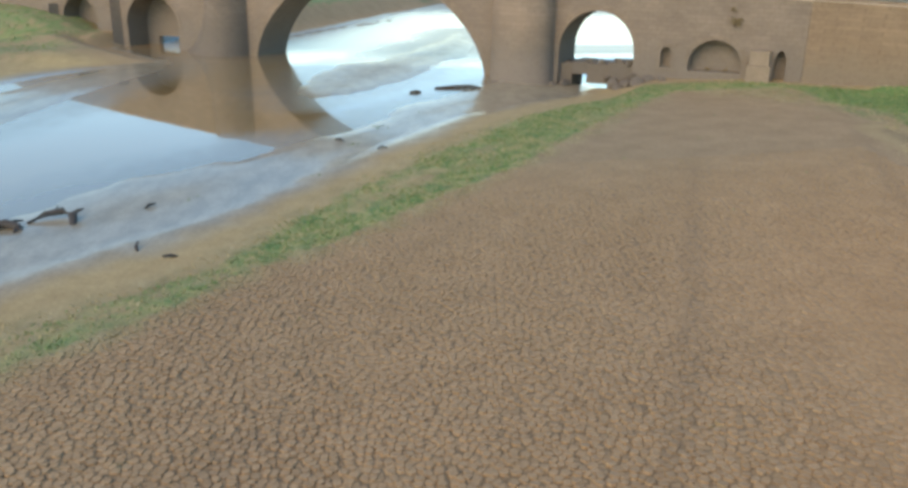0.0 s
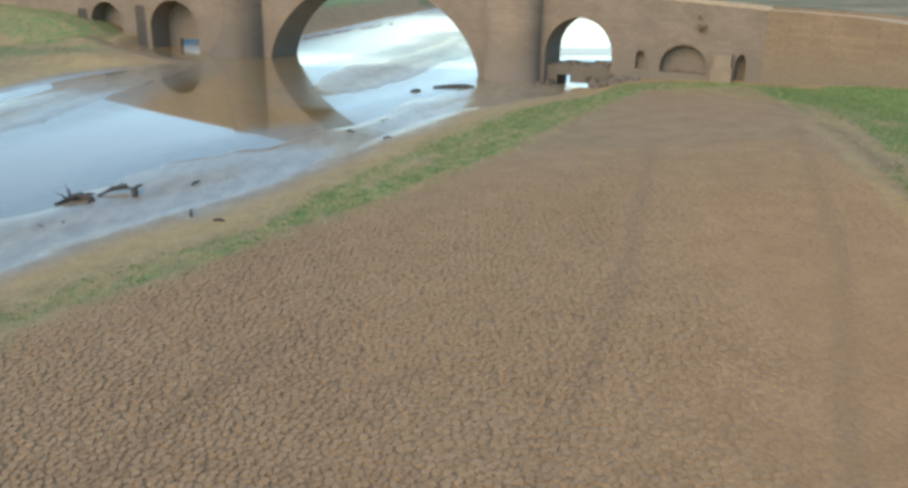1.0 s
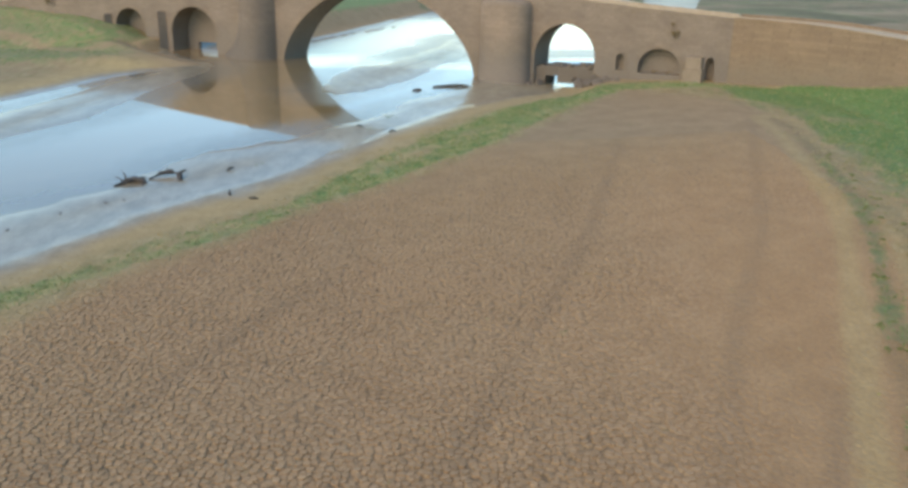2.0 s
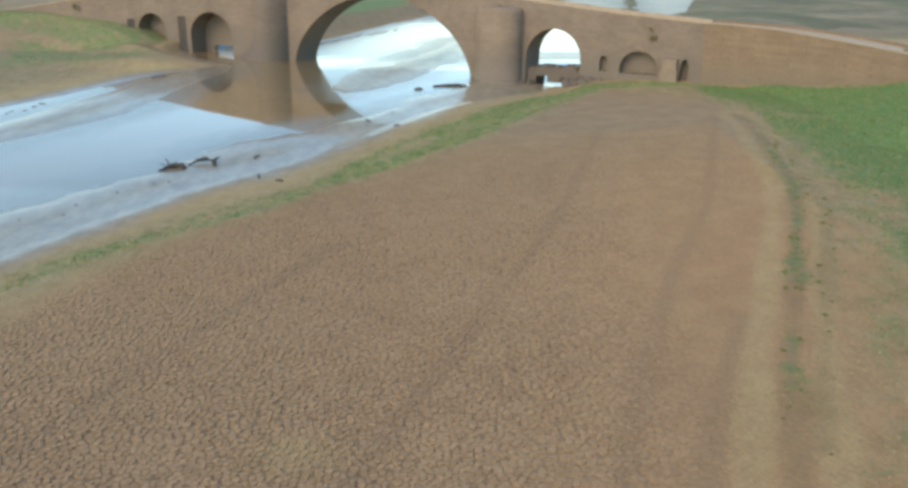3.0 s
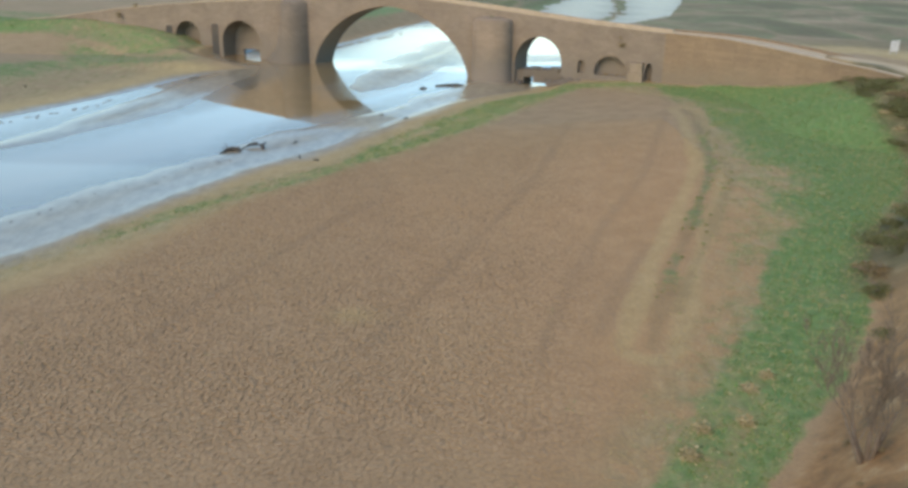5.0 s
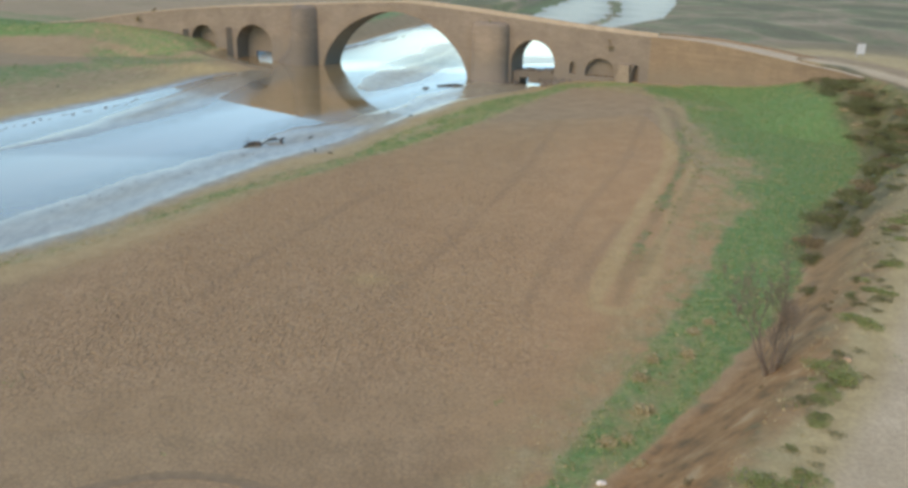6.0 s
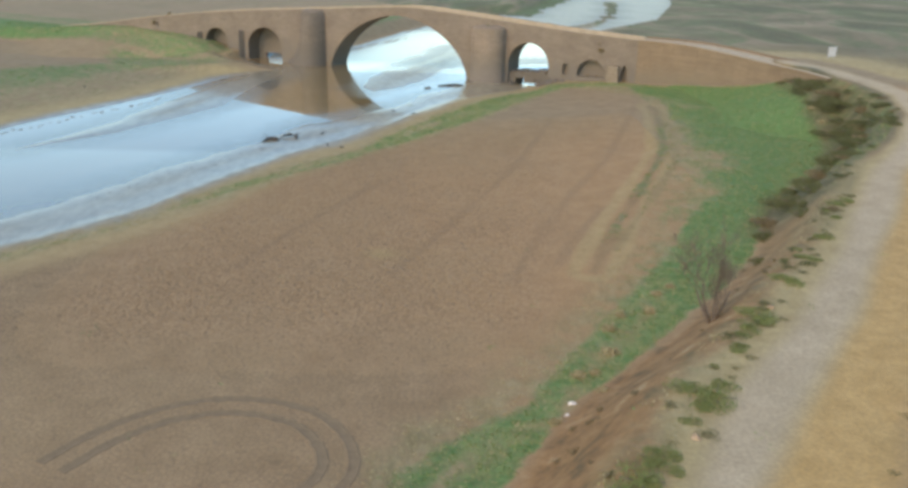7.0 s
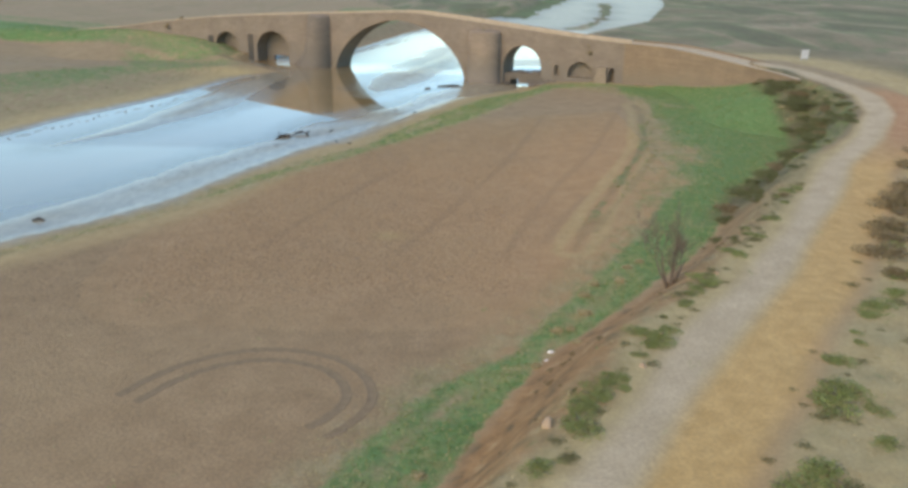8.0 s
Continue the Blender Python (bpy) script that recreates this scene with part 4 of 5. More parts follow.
def shrub(seed, name, radius, tall, count, size, leaf, label, category="shrub"):
    """Stems and a broken crown of small leaf clumps; its origin at the foot."""
    rng = np.random.RandomState(seed)
    thing = new(name)
    tagged(thing, label, category)
    for k in range(4):
        bm = bmesh.new()
        a = 6.283 * (k + rng.uniform(0, 0.6)) / 4
        tip = (math.cos(a) * radius * 0.55, math.sin(a) * radius * 0.55, tall * rng.uniform(0.5, 0.8))
        tube(bm, [(0.05 * math.cos(a), 0.05 * math.sin(a), -0.15), (tip[0] * 0.4, tip[1] * 0.4, tip[2] * 0.55), tip], [0.035 * radius, 0.025 * radius, 0.008], 5)
        part("stem", bm, BARK, thing)
    verts, tris = leaf_cloud(rng, radius, tall, count, size)
    crown = new("crown", triangles("crown", verts, tris, leaf))
    crown.parent = thing
    return thing


def scatter_copies(first, spots, group, sink=0.05):
    """The first at the first spot, copies at the others: x, y, size, turn."""
    tagged(first, group=group)
    for k, (x, y, size, turn) in enumerate(spots):
        m = pose(*site(x, y, -sink), 0, 0, turn) @ Matrix.Diagonal((size, size, size * (0.85 + 0.3 * ((k * 7) % 5) / 5), 1))
        if k == 0:
            home = m
        else:
            copy_thing(first, m)
    first.matrix_basis = home


rng = np.random.RandomState(5)
# dark scrub on the bank below the track
BANK_SCRUB = [(54.7, 29.4, 1.6), (54.2, 27, 1.5), (53.2, 24.5, 1.4), (54.6, 40.1, 1.6), (53.6, 54, 2.0), (52.8, 58, 2.0), (25.5, -8, 1.2), (49.5, 21, 1.2), (44.2, 12.6, 1.1), (50.6, 36, 1.2)]
for _ in range(92):
    k = rng.uniform(-2, 59.5)
    BANK_SCRUB.append((along([(y, x) for x, y in DARK_BAND], k) + rng.normal(0.1, 1.1), k + rng.uniform(-1, 1), rng.uniform(1.0, 1.9)))
for _ in range(26):
    k = rng.uniform(-10, 55)
    BANK_SCRUB.append((along([(y, x) for x, y in DARK_BAND], k) + rng.uniform(2.5, 5.5), k - rng.uniform(0, 2), rng.uniform(0.4, 0.9)))
for _ in range(46):
    BANK_SCRUB.append((rng.uniform(50.5, 55.8), rng.uniform(26, 62), rng.uniform(0.7, 1.5)))
for group, leaf, seed, spots in (("dark scrub on the bank", LEAF, 31, BANK_SCRUB[::2]), ("dark scrub on the bank", LEAF, 37, BANK_SCRUB[1::4] + BANK_SCRUB[3::8]), ("brown scrub on the bank", LEAF_BROWN, 41, BANK_SCRUB[7::8])):
    kind = "dry brown scrub bush on the earth bank" if leaf is LEAF_BROWN else "dark green scrub bush on the earth bank"
    scatter_copies(shrub(seed, "shrub", 1.0, 0.25, 1000, 0.042, leaf, kind), [(x, y, 1.45 * r, rng.uniform(0, 360)) for x, y, r in spots if to_line(ROAD, np.array([[x, y]]))[0][0] > 2.4 + 0.5 * r], group)
# herb clumps on the sandy verges of the track
VERGE_HERBS = [(13.8, -35.4, 1.1), (12.6, -34.7, 0.8), (9.0, -42.2, 1.0), (7.7, -45.2, 1.1), (9.7, -40.7, 0.7), (19.0, -26.3, 1.1), (23.1, -20.4, 0.8), (5.5, -48.7, 0.8), (16.4, -30.3, 0.6), (17.8, -48.8, 1.25), (16.2, -49.7, 1.1),
               (20.9, -42.5, 1.4), (23.1, -37.7, 0.9), (29.1, -29.7, 1.1), (31.5, -27.6, 0.9), (14.6, -34.2, 0.7), (8.4, -43.6, 0.8), (21.9, -41.6, 1.0), (18.0, -27.6, 0.7), (13.2, -36.3, 0.7)]
DARK_HERBS = [(12.3, -37.6, 0.5), (17.9, -46.5, 0.65), (19.7, -43.9, 0.7), (22.2, -36.6, 0.5), (19.3, -41.3, 0.4), (29.0, -26.2, 0.8), (30.7, -25, 0.5), (15.8, -47.8, 0.5), (31.5, -21.5, 0.6), (25.5, -17, 0.8), (29.1, -10.9, 0.8), (35.3, -0.5, 0.8),
              (7.9, -41.6, 0.6), (11.6, -36.2, 0.6), (15.2, -33.4, 0.45), (10.9, -39.4, 0.45), (21.2, -23.6, 0.5), (26.6, -15.2, 0.5), (20.3, -26.2, 0.5)]
DRY_SCRUB = [(35.0, -19.4, 2.0), (38.2, -12.8, 2.0), (42, -6.6, 2.3), (37.0, -16.4, 1.6), (41, -10, 1.7), (46, -1, 2.0), (36, -23, 1.4), (44, -5, 2.1), (50, 5, 2.0), (33.5, -24.5, 1.2), (54, 11, 2.0)]
for n in range(195):
    k = rng.uniform(-52, -2)
    x = along([(-52, 7.5), (-44.5, 11.7), (-36, 16.6), (-25, 23.6), (-14.6, 29.8), (-5.6, 35.3), (0, 39)], k)
    if rng.uniform() < 0.5:
        (DARK_HERBS if n % 3 else VERGE_HERBS).append((x - rng.uniform(2.2, 4.2), k + rng.uniform(0.3, 1.5), rng.uniform(0.25, 0.75)))
    else:
        (VERGE_HERBS if n % 4 == 0 else DARK_HERBS).append((x + rng.uniform(4.6, 11.0), k - rng.uniform(3, 6), rng.choice((0.3, 0.45, 0.7, 1.0))))
BANK_TUFTS = []
for n in range(26):
    k = rng.uniform(-50, -8)
    BANK_TUFTS.append((along([(-50, -1.5), (-45, 0.6), (-38, 3.6), (-33, 6.2), (-28, 9), (-24, 12.6), (-19, 16.6), (-14, 20.2), (-8, 23)], k) + rng.uniform(0.8, 4.6), k, rng.uniform(0.3, 0.85)))
scatter_copies(shrub(59, "herb_clump", 1.0, 0.4, 240, 0.10, LEAF_BROWN, "low brown dry herb clump on the red bank", "plant"), [(x, y, 0.65 * r, rng.uniform(0, 360)) for x, y, r in BANK_TUFTS], "dry herbs on the red bank")
scatter_copies(shrub(51, "herb_clump", 1.25, 0.27, 1200, 0.045, LEAF_GREEN, "low green herb clump on the sandy verge", "plant"), [(x, y, 1.35 * r, rng.uniform(0, 360)) for x, y, r in VERGE_HERBS], "herb clumps beside the track")
scatter_copies(shrub(53, "herb_clump", 1.2, 0.30, 900, 0.05, LEAF, "low dark herb clump on the sandy verge", "plant"), [(x, y, 0.8 * r, rng.uniform(0, 360)) for x, y, r in DARK_HERBS], "herb clumps beside the track")
scatter_copies(shrub(57, "shrub", 1.0, 0.32, 1500, 0.034, LEAF_BROWN, "dry brown scrub beside the dirt track", "shrub"), [(x, y, 1.6 * r, rng.uniform(0, 360)) for x, y, r in DRY_SCRUB], "dry scrub beside the track")
WEEDS = []
for n in range(70):
    k = rng.uniform(2, 40) if n % 3 else rng.uniform(-6, 55)
    line = WEED_LINES[n % 2]
    x = np.interp(k, [y for _, y in line[::-1]], [x for x, _ in line[::-1]])
    WEEDS.append((x + rng.normal(0, 0.4), k, rng.uniform(0.09, 0.24)))
scatter_copies(shrub(63, "weed_tuft", 1.2, 0.7, 260, 0.14, LEAF_GREEN, "small olive weed tuft on the dry field", "plant"), [(x, y, r, rng.uniform(0, 360)) for x, y, r in WEEDS], "weeds along the field's edge", 0.02)
# bleached tussocks in the meadow
TUSSOCKS = [(10.2, -27.0, 0.7), (11.5, -21.9, 0.9), (10.1, -24.6, 0.6), (-0.2, -42.3, 0.7), (15.2, -15.9, 0.8), (50.2, 45.8, 1.0), (50.4, 41.8, 0.9), (9.0, -25.1, 0.8), (12.1, -18.7, 0.9), (17.8, -11.7, 0.7), (16.3, -12.8, 0.8), (13.2, -16.6, 0.8), (7.2, -30.2, 0.6)]
scatter_copies(shrub(61, "tussock", 1.0, 0.45, 320, 0.11, STRAW, "bleached dry tussock in the green meadow", "plant"), [(x, y, r, rng.uniform(0, 360)) for x, y, r in TUSSOCKS], "dry tussocks in the meadow")


def grass_cover(name, count, box, seed, tall, broad, share, label, material=GRASS):
    """Blades of grass where the ground is green."""
    rng = np.random.RandomState(seed)
    p = np.stack([rng.uniform(box[0], box[1], count * 4), rng.uniform(box[2], box[3], count * 4)], 1)
    c = cover(p)
    keep = (c[share] + 0.35 * rumple(p, 1.2, 77) > rng.uniform(0.25, 1.0, len(p)))
    p = p[keep][:count]
    p, z = fit_view(p, height(p))
    n = len(p)
    verts = np.zeros((n, 3, 3, 3))
    for b in range(3):
        a = rng.uniform(0, 6.283, n)
        h, w = tall * rng.uniform(0.5, 1.3, n), broad * rng.uniform(0.6, 1.3, n)
        off = rng.normal(0, 0.09, (n, 2))
        base = np.column_stack([p + off, z - 0.02])
        side = np.column_stack([np.cos(a) * w, np.sin(a) * w, np.zeros(n)])
        bend = np.column_stack([np.cos(a + 1.3) * h * 0.6, np.sin(a + 1.3) * h * 0.6, h])
        verts[:, b, 0], verts[:, b, 1], verts[:, b, 2] = base - side, base + side, base + bend
    v = verts.reshape(-1, 3)
    me = triangles(name, v, np.arange(len(v)).reshape(-1, 3), material)
    return tagged(new(name, me), label, "grass", kind="stuff")


grass_cover("grass", 76000, (-42, 55, -60, 86), 9, 0.12, 0.04, "grass", "short green grass at the field's margins")
grass_cover("dry_grass", 26000, (-42, 52, -50, 86), 12, 0.11, 0.04, "straw", "bleached dry grass along the green margins", STRAW)
grass_cover("grass", 5000, (-120, -48, 48, 160), 10, 0.2, 0.07, "grass", "coarse green grass on the far bank")


def bare_tree():
    """A leafless many-stemmed tree with a haze of fine twigs."""
    rng = random.Random(17)
    tree = new("bare_tree")
    x, y = 17.6, -22.3
    tree.matrix_basis = pose(*site(x, y, -0.1)) @ Matrix.Scale(1.3, 4)
    tagged(tree, "leafless grey many-stemmed tree on the earth bank", "tree")
    limbs, twigs = bmesh.new(), bmesh.new()

    def grow(bm, p, way, length, r, depth):
        pts, radii = [p], [r]
        for k in range(3):
            way = (way + Vector((rng.uniform(-0.16, 0.16), rng.uniform(-0.16, 0.16), 0.1))).normalized()
            pts.append(pts[-1] + way * length / 3)
            radii.append(r * (1 - 0.2 * (k + 1)))
        tube(bm, pts, radii, 6 if depth < 2 else 4)
        if depth >= 4:
            return
        for k in range(3 if depth < 2 else 5):
            at = pts[rng.choice((1, 2, 3, 3))]
            turn = Vector((rng.uniform(-1, 1), rng.uniform(-1, 1), rng.uniform(-0.05, 0.7)))
            grow(limbs if depth < 2 else twigs, at, (way * 0.9 + turn * 0.75).normalized(), length * rng.uniform(0.55, 0.8), max(radii[-1] * 0.55, 0.007), depth + 1)

    for lean in ((-0.62, -0.1), (-0.28, 0.3), (0.12, -0.2), (0.38, 0.25), (0.05, 0.1)):
        grow(limbs, Vector((lean[0] * 0.3, lean[1] * 0.3, 0)), Vector((lean[0], lean[1], 1)).normalized(), rng.uniform(1.5, 2.0), 0.085, 0)
    part("trunk", limbs, BARK, tree)
    part("twigs", twigs, BARK, tree)


bare_tree()


# ---- things in the river ----
def drift_log(points, radii, name, label, stubs=()):
    log = new(name)
    log.location = site(points[0][0], points[0][1], 0.0, 0.0)
    tagged(log, label, "driftwood")
    o = Vector((points[0][0], points[0][1], 0))
    bm = bmesh.new()
    tube(bm, [Vector(q) - o for q in points], radii, 9)
    part("trunk", bm, DEADWOOD, log)
    for a, b, r in stubs:
        bm = bmesh.new()
        a, b = Vector(a) - o, Vector(b) - o
        tube(bm, [a, (a + b) / 2 + Vector((0.05, 0.03, 0.06)), b], [r, r * 0.8, r * 0.35], 6)
        part("branch", bm, DEADWOOD, log)


drift_log([(-25.0, 41.3, 0.0), (-24.4, 42.2, 0.22), (-23.8, 42.4, 0.3), (-23.1, 42.2, 0.2), (-22.8, 42.0, -0.1)], [0.12, 0.2, 0.24, 0.22, 0.16], "driftwood", "dark waterlogged branch stranded in the shallows",
          [((-24.4, 42.2, 0.2), (-25.0, 42.9, 0.9), 0.09), ((-23.8, 42.4, 0.3), (-23.2, 43.1, 0.25), 0.1), ((-24.0, 42.3, 0.3), (-24.3, 41.3, 0.15), 0.09), ((-23.3, 42.3, 0.2), (-22.9, 41.3, 0.0), 0.08), ((-24.6, 42.0, 0.2), (-25.3, 42.2, 0.5), 0.06)])
drift_log([(-23.0, 43.2, 0.02), (-22.4, 44.0, 0.3), (-21.6, 44.4, 0.38), (-20.9, 44.0, 0.25), (-20.6, 43.2, -0.15)], [0.11, 0.16, 0.2, 0.24, 0.2], "driftwood", "dark arched log stranded in the shallows",
          [((-21.0, 44.1, 0.3), (-20.5, 44.5, 0.5), 0.13), ((-22.0, 44.2, 0.3), (-22.1, 44.9, 0.55), 0.06)])
drift_log([(-2.5, 92.6, 0.08), (-0.6, 93.2, 0.16), (1.2, 93.4, 0.2), (2.2, 92.9, 0.1)], [0.1, 0.15, 0.17, 0.1], "driftwood", "dark driftwood trunk lying beside the bridge pier", [((1.0, 93.4, 0.2), (1.6, 92.3, 0.1), 0.07)])
drift_log([(-5.0, 89.4, 0.06), (-4.4, 89.7, 0.16), (-3.9, 89.8, 0.05)], [0.1, 0.14, 0.1], "driftwood", "short dark log stranded on wet mud")
drift_log([(-41.4, 1.0, 0.05), (-40.8, 1.3, 0.2), (-40.2, 1.2, 0.05)], [0.1, 0.16, 0.09], "driftwood", "short dark log stranded on wet mud")


def rock(name, x, y, size, material, seed, label, flat=0.6, sink=0.12, at=None):
    rng = random.Random(seed)
    bm = bmesh.new()
    bmesh.ops.create_icosphere(bm, subdivisions=2, radius=1.0)
    cuts = [(Vector((rng.uniform(-1, 1), rng.uniform(-1, 1), rng.uniform(-0.3, 1))).normalized(), rng.uniform(0.4, 0.72)) for _ in range(9)]
    for v in bm.verts:
        for c, far in cuts:
            d = v.co.dot(c) - far
            if d > 0:
                v.co -= c * d
        v.co += Vector((rng.uniform(-1, 1), rng.uniform(-1, 1), rng.uniform(-1, 1))) * 0.03
        v.co = Vector((v.co.x * size, v.co.y * size * 0.75, (v.co.z + 0.45) * size * flat))
    ob = part(name, bm, material)
    ob.matrix_basis = pose(*(at or site(x, y, -sink * size, 0.0)), 0, 0, rng.uniform(0, 360))
    return tagged(ob, label, "rock")


for k, (x, y, r) in enumerate(((8.3, -28.2, 0.28), (7.9, -29.4, 0.2))):
    rock("boulder", x, y, r, CHALK, 80 + k, "small white stone lying in the grass")
for k, (x, y, r) in enumerate(((6.2, -44.9, 0.6), (12.0, -38.9, 0.35), (20.2, -24.6, 0.3))):
    tagged(rock("boulder", x, y, r, PALE_ROCK, 90 + k, "pale tan boulder half sunk in the earth bank", 0.6), group="boulders on the bank")
# rubble under the flood arch
for k, (s, t, z, r) in enumerate(((12.3, 0.2, 0.9, 0.9), (18.0, 0.2, 1.0, 1.0), (19.2, -0.5, 1.2, 1.1), (18.6, -1.6, 0.9, 0.8), (20.6, -1.3, 1.6, 0.9), (20.0, 0.3, 1.9, 1.0), (21.8, -0.8, 2.1, 0.8), (21.4, -2.0, 1.4, 0.7), (11.4, -0.8, 0.7, 0.8), (17.0, 1.0, 1.7, 0.7), (23.0, -1.4, 2.3, 0.6), (12.4, 1.4, 2.9, 0.6), (16.2, 1.6, 3.05, 0.7), (18.1, 1.3, 3.2, 0.7), (19.3, 1.0, 3.3, 0.8), (14.6, 2.4, 3.1, 0.5), (17.2, 3.4, 3.15, 0.6))):
    w = BRIDGE @ Vector((s, t, z))
    tagged(rock("rubble_stone", 0, 0, r, CUT, 110 + k, "fallen grey masonry block below the flood arch", 0.75, at=tuple(w)), group="rubble under the flood arch")
# rows of dark clay clods in the shallows; the nearest stands in for ripple marks
def clod(seed):
    rng = random.Random(seed)
    bm = bmesh.new()
    bmesh.ops.create_icosphere(bm, subdivisions=2, radius=1.0)
    for v in bm.verts:
        v.co = Vector((v.co.x * 0.52, v.co.y * 0.2, max(v.co.z, -0.4) * 0.13)) * rng.uniform(0.85, 1.12)
    return tagged(part("clay_clod", bm, WET_CLAY), "dark wet clay clod lying in the shallows", "clod", "clay clods in the shallows")


rng = np.random.RandomState(8)
first = None
for line, count, turn, size in (([(-36.5, 12.5), (-34.4, 17.2), (-31.6, 24.3), (-27.5, 29.8), (-25.2, 34.0), (-22.6, 38.1)], 12, 115, 0.55), ([(-63, 36.5), (-61, 42.6), (-55, 58.3), (-51.6, 65), (-49, 72.9)], 38, 62, 0.6), ([(-27.2, 146.5), (-24.6, 154.4), (-20.4, 165.9), (-14.2, 179.2)], 9, 20, 1.6)):
    a = np.array(line)
    run = np.concatenate([[0], np.cumsum(np.hypot(*np.diff(a, axis=0).T))])
    for k in np.linspace(0, run[-1], count) + rng.uniform(-0.8, 0.8, count):
        x, y = np.interp(k, run, a[:, 0]) + rng.normal(0, 0.5), np.interp(k, run, a[:, 1]) + rng.normal(0, 0.5)
        m = pose(*site(x, y, -0.01, 0.0), 0, 0, turn + rng.uniform(-25, 25)) @ Matrix.Diagonal((rng.uniform(0.6, 1.6) * size, rng.uniform(0.6, 1.3) * size, 0.9 * size, 1))
        if first is None:
            first, home = clod(4), m
        else:
            copy_thing(first, m)
first.matrix_basis = home
# dark sticks on the wet mud
for k, (x, y) in enumerate(((-5.6, 62.8), (-17.6, 46.7), (-15.7, 39.3), (-9.1, 65.6), (-13.7, 38.1), (-64.3, 77.2))):
    bm = bmesh.new()
    tube(bm, [(-0.35, 0.0, -0.03), (0.0, 0.08, 0.14), (0.4, 0.02, 0.05 + 0.1 * (k % 3))], [0.06, 0.09, 0.05], 6)
    stick = part("stick", bm, DEADWOOD)
    stick.matrix_basis = pose(*site(x, y, 0.0, 0.0), 0, 0, 53 * k)
    tagged(stick, "short dark stick lying on the mud", "driftwood", "sticks on the mud")


# ---- growth on the bridge, the notice board, the wheel marks ----
def wall_plant(s, y, z, r, leaf, seed, label):
    plant = shrub(seed, "wall_plant", 1.0, 0.9, 150, 0.16, leaf, label, "plant")
    plant.matrix_basis = BRIDGE @ pose(s, y, z) @ Matrix.Diagonal((r, r * 0.6, r, 1))


wall_plant(29.4, -0.1, 7.9, 0.95, LEAF_BROWN, 131, "brown dry plant rooted in the bridge wall")
wall_plant(29.1, -0.05, 9.2, 0.5, LEAF_BROWN, 133, "brown dry plant rooted in the bridge wall")
wall_plant(24.2, 0.1, 10.4, 0.45, LEAF_BROWN, 135, "small dry plant on the bridge parapet")
wall_plant(27.2, 0.45, 3.35, 0.5, LEAF_BROWN, 143, "brown dry plant in the low arched recess")
wall_plant(28.9, 0.5, 3.35, 0.42, LEAF_BROWN, 145, "brown dry plant in the low arched recess")
wall_plant(7.6, -1.2, 11.2, 0.6, LEAF, 137, "small dark plant on top of the cutwater")
wall_plant(-69.6, 0.2, 9.6, 0.9, LEAF_BROWN, 139, "dark bush beside the western parapet")
wall_plant(-73.6, -0.8, 7.6, 1.1, LEAF_BROWN, 141, "brown bush beside the western parapet")


def notice_board():
    x, y = 62.4, 70.2
    board = new("notice_board")
    board.matrix_basis = pose(*site(x, y), 0, 0, 30)
    tagged(board, "plain white notice board on two metal posts", "sign")
    for dx in (-0.7, 0.7):
        bm = bmesh.new()
        tube(bm, [(dx, 0.06, -0.3), (dx, 0.06, 1.95)], [0.05, 0.05], 8)
        part("post", bm, METAL, board)
    bm = bmesh.new()
    prism(bm, [(-0.95, -0.04), (0.95, -0.04), (0.95, 0.01), (-0.95, 0.01)], 0.45, 1.95)
    part("panel", bm, WHITE_PAINT, board)


notice_board()


def wheel_mark(line, offset, name, label):
    """A rut pressed into the soil with a low rim on either side."""
    a = np.array(line, float)
    for _ in range(3):
        mid = np.empty((2 * len(a) - 2, 2))
        mid[0::2], mid[1::2] = 0.75 * a[:-1] + 0.25 * a[1:], 0.25 * a[:-1] + 0.75 * a[1:]
        a = np.vstack([a[:1], mid, a[-1:]])
    d = np.gradient(a, axis=0)
    d /= np.hypot(d[:, 0], d[:, 1])[:, None]
    out = np.column_stack([-d[:, 1], d[:, 0]])
    rng = np.random.RandomState(3)
    verts, faces = [], []
    prof = [(-0.42, -0.03), (-0.28, 0.03), (-0.15, 0.012), (0.15, 0.012), (0.28, 0.03), (0.42, -0.03)]
    for i, (q, o) in enumerate(zip(a, out)):
        for w, h in prof:
            p = q + o * (offset + w + 0.04 * rng.normal())
            verts.append((p[0], p[1], h))
    z = height(np.array([v[:2] for v in verts]))
    verts = [(v[0], v[1], v[2] + zz) for v, zz in zip(verts, z)]
    k = len(prof)
    for i in range(len(a) - 1):
        for j in range(k - 1):
            faces.append((i * k + j, i * k + j + 1, (i + 1) * k + j + 1, (i + 1) * k + j))
    return tagged(new(name, mesh_from(name, verts, faces, RUT)), label, "tyre track", "wheel marks in the field")


wheel_mark(LOOP, 0.0, "tyre_track", "curved dark tyre rut in the dry field")
wheel_mark(LOOP, 1.6, "tyre_track", "curved dark tyre rut in the dry field")


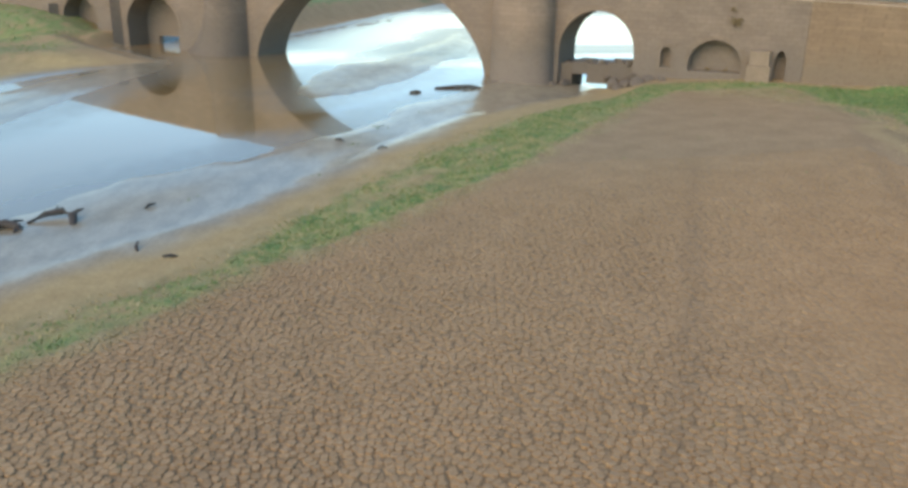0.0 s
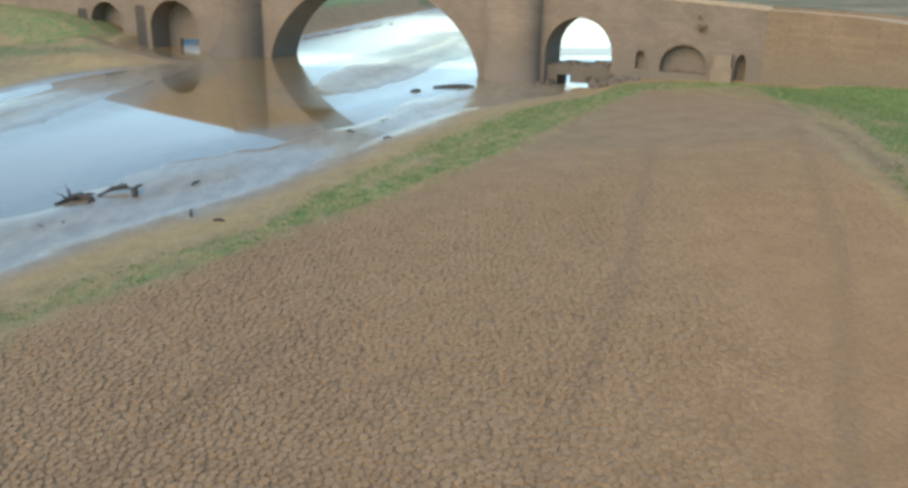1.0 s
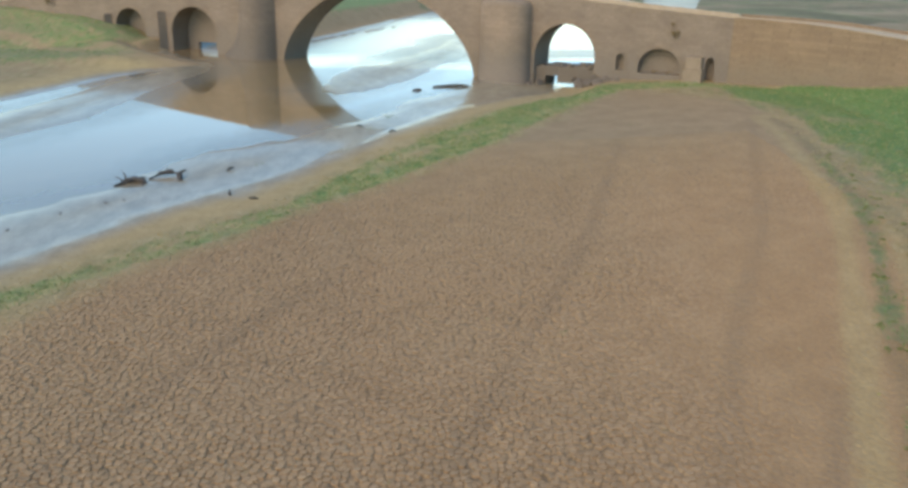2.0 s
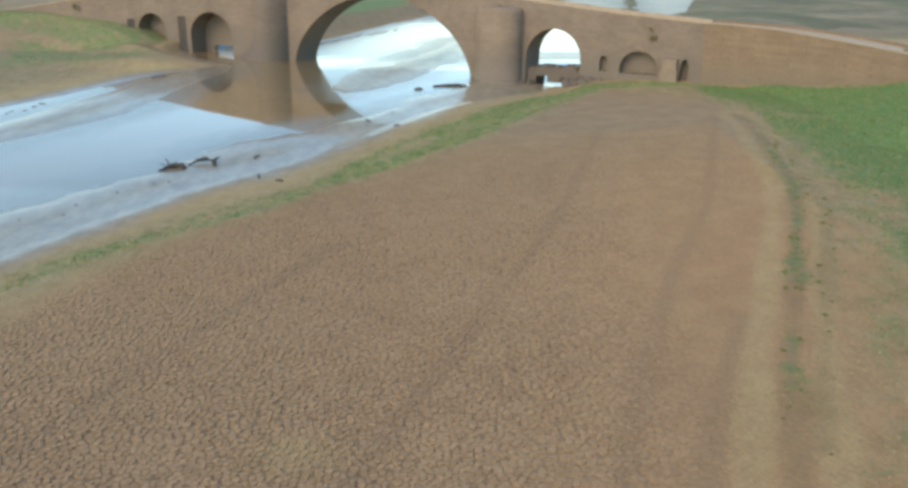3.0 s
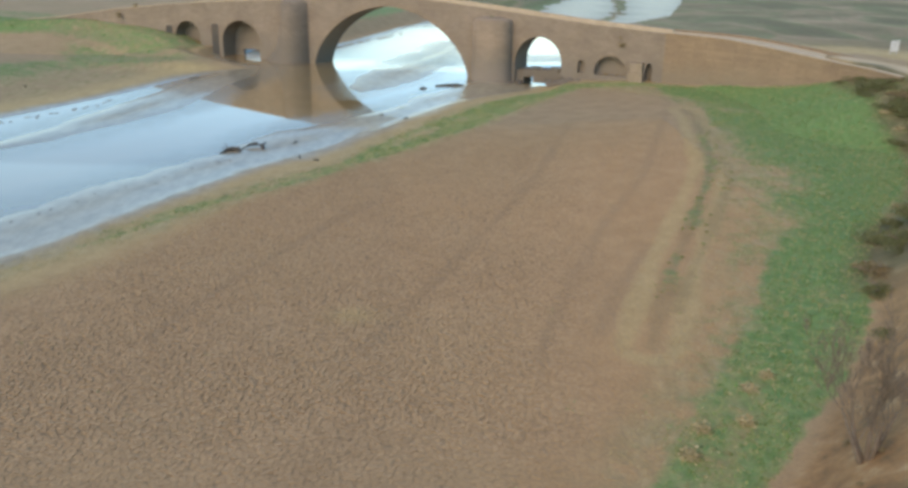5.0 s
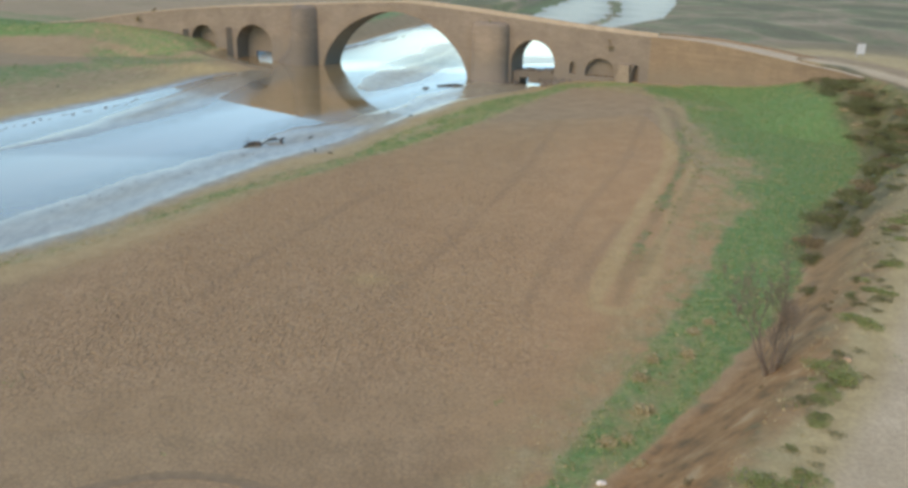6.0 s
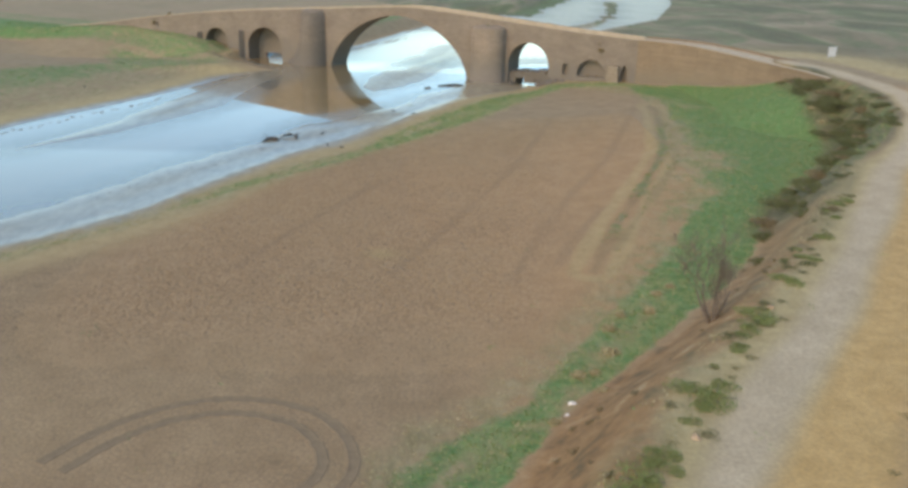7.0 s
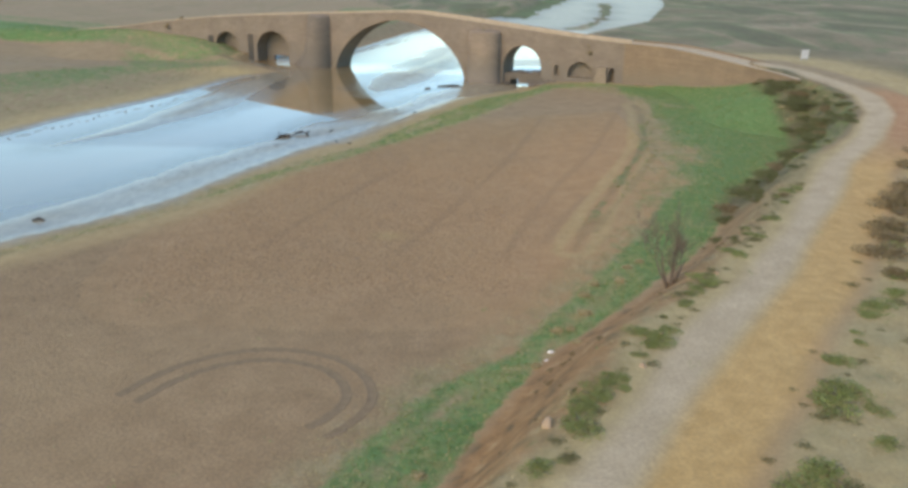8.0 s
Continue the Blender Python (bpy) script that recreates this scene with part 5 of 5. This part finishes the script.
# ---- cracked mud plates of the field ----
def mud_plates():
    """Irregular plates between drying cracks: the cells of random sites, each bounded halfway to its neighbours."""
    size, rng, sides = 0.31, np.random.RandomState(12), 8
    nx, ny = int(60 / size), int(88 / size)
    jj, ii = np.mgrid[0:ny, 0:nx]
    site = np.stack([-32 + (ii + rng.uniform(0.03, 0.97, ii.shape)) * size, -28 + (jj + rng.uniform(0.03, 0.97, ii.shape)) * size], -1)
    ang = rng.uniform(0, 6.283, (ny, nx, 1)) + 6.283 / sides * (np.arange(sides) + rng.uniform(-0.25, 0.25, (ny, nx, sides)))
    ray = np.stack([np.cos(ang), np.sin(ang)], -1)
    reach = np.full((ny, nx, sides), 0.6 * size)
    for dj in (-2, -1, 0, 1, 2):
        for di in (-2, -1, 0, 1, 2):
            if di or dj:
                to = np.roll(site, (-dj, -di), (0, 1)) - site
                along_ray = (ray * to[:, :, None, :]).sum(-1)
                half = (to ** 2).sum(-1)[..., None] / 2
                reach = np.where(along_ray > 1e-6, np.minimum(reach, half / np.maximum(along_ray, 1e-6)), reach)
    corner = (site[:, :, None, :] + ray * reach[..., None])[2:-2, 2:-2].reshape(-1, sides, 2)
    c = site[2:-2, 2:-2].reshape(-1, 2)
    share = cover(c)
    strong = np.clip(share["crack"] / (1 - 0.75 * step(c[:, 1], 36, 58)) * (1 + 0.4 * rumple(c, 0.5, 91)), 0, 1) * step(c[:, 1], -27, -12) * (1 - step(c[:, 1], 42, 58)) * step(c[:, 0], -31, -20)
    keep = (strong > 0.06) & (share["grass"] < 0.35)
    corner, c, strong = corner[keep], c[keep], strong[keep]
    n = len(c)
    mid = corner.mean(1, keepdims=True)
    shrink = (1 - rng.uniform(0.05, 0.17, n) * strong)[:, None, None]
    low = mid + (corner - mid) * shrink
    top = mid + (corner - mid) * shrink * 0.95
    z = height(mid[:, 0])
    lift = 0.004 + strong * rng.uniform(0.022, 0.062, n)
    tilt = rng.normal(0, 0.03, (n, 2))
    zt = (z + lift)[:, None] + ((top - mid) * tilt[:, None, :]).sum(-1) + rng.uniform(0, 0.008, (n, sides))
    zb = np.repeat((z - 0.04)[:, None], sides, 1)
    flat, zz = fit_view(np.concatenate([top, low], 1).reshape(-1, 2), np.concatenate([zt, zb], 1).ravel())
    v = np.column_stack([flat, zz]).reshape(n, 2 * sides, 3)
    t = [(0, k, k + 1) for k in range(1, sides - 1)]
    for k in range(sides):
        m = (k + 1) % sides
        t += [(k, sides + k, sides + m), (k, sides + m, m)]
    t = np.array(t)
    share = cover(c)
    share["crack"] = np.zeros(n)
    share["plate"] = step(strong, 0.05, 0.5) * (1 - 0.7 * share["dun"])

    def clothe(me, pick):
        for name, values in share.items():
            me.attributes.new(name, "FLOAT", "POINT").data.foreach_set("value", np.repeat(values[pick], 2 * sides).astype(np.float32))
        return me

    single = np.zeros(n, bool)
    single[np.flatnonzero((np.abs(c[:, 0] - 0.5) < 3.8) & (np.abs(c[:, 1] - 21.8) < 2.6))[:300]] = True
    rest = v[~single]
    tris = (np.arange(len(rest))[:, None, None] * 2 * sides + t[None]).reshape(-1, 3)
    field = new("mud_plates", clothe(triangles("mud_plates", rest.reshape(-1, 3), tris, GROUND), ~single))
    tagged(field, "curled plates of dried brown mud with open cracks", "cracked mud", kind="stuff")
    ground = bpy.data.objects["ground"]
    for k in np.flatnonzero(single):
        ob = new("mud_plate", clothe(triangles("mud_plate", v[k], t, GROUND), [k]))
        ob.parent = ground


mud_plates()
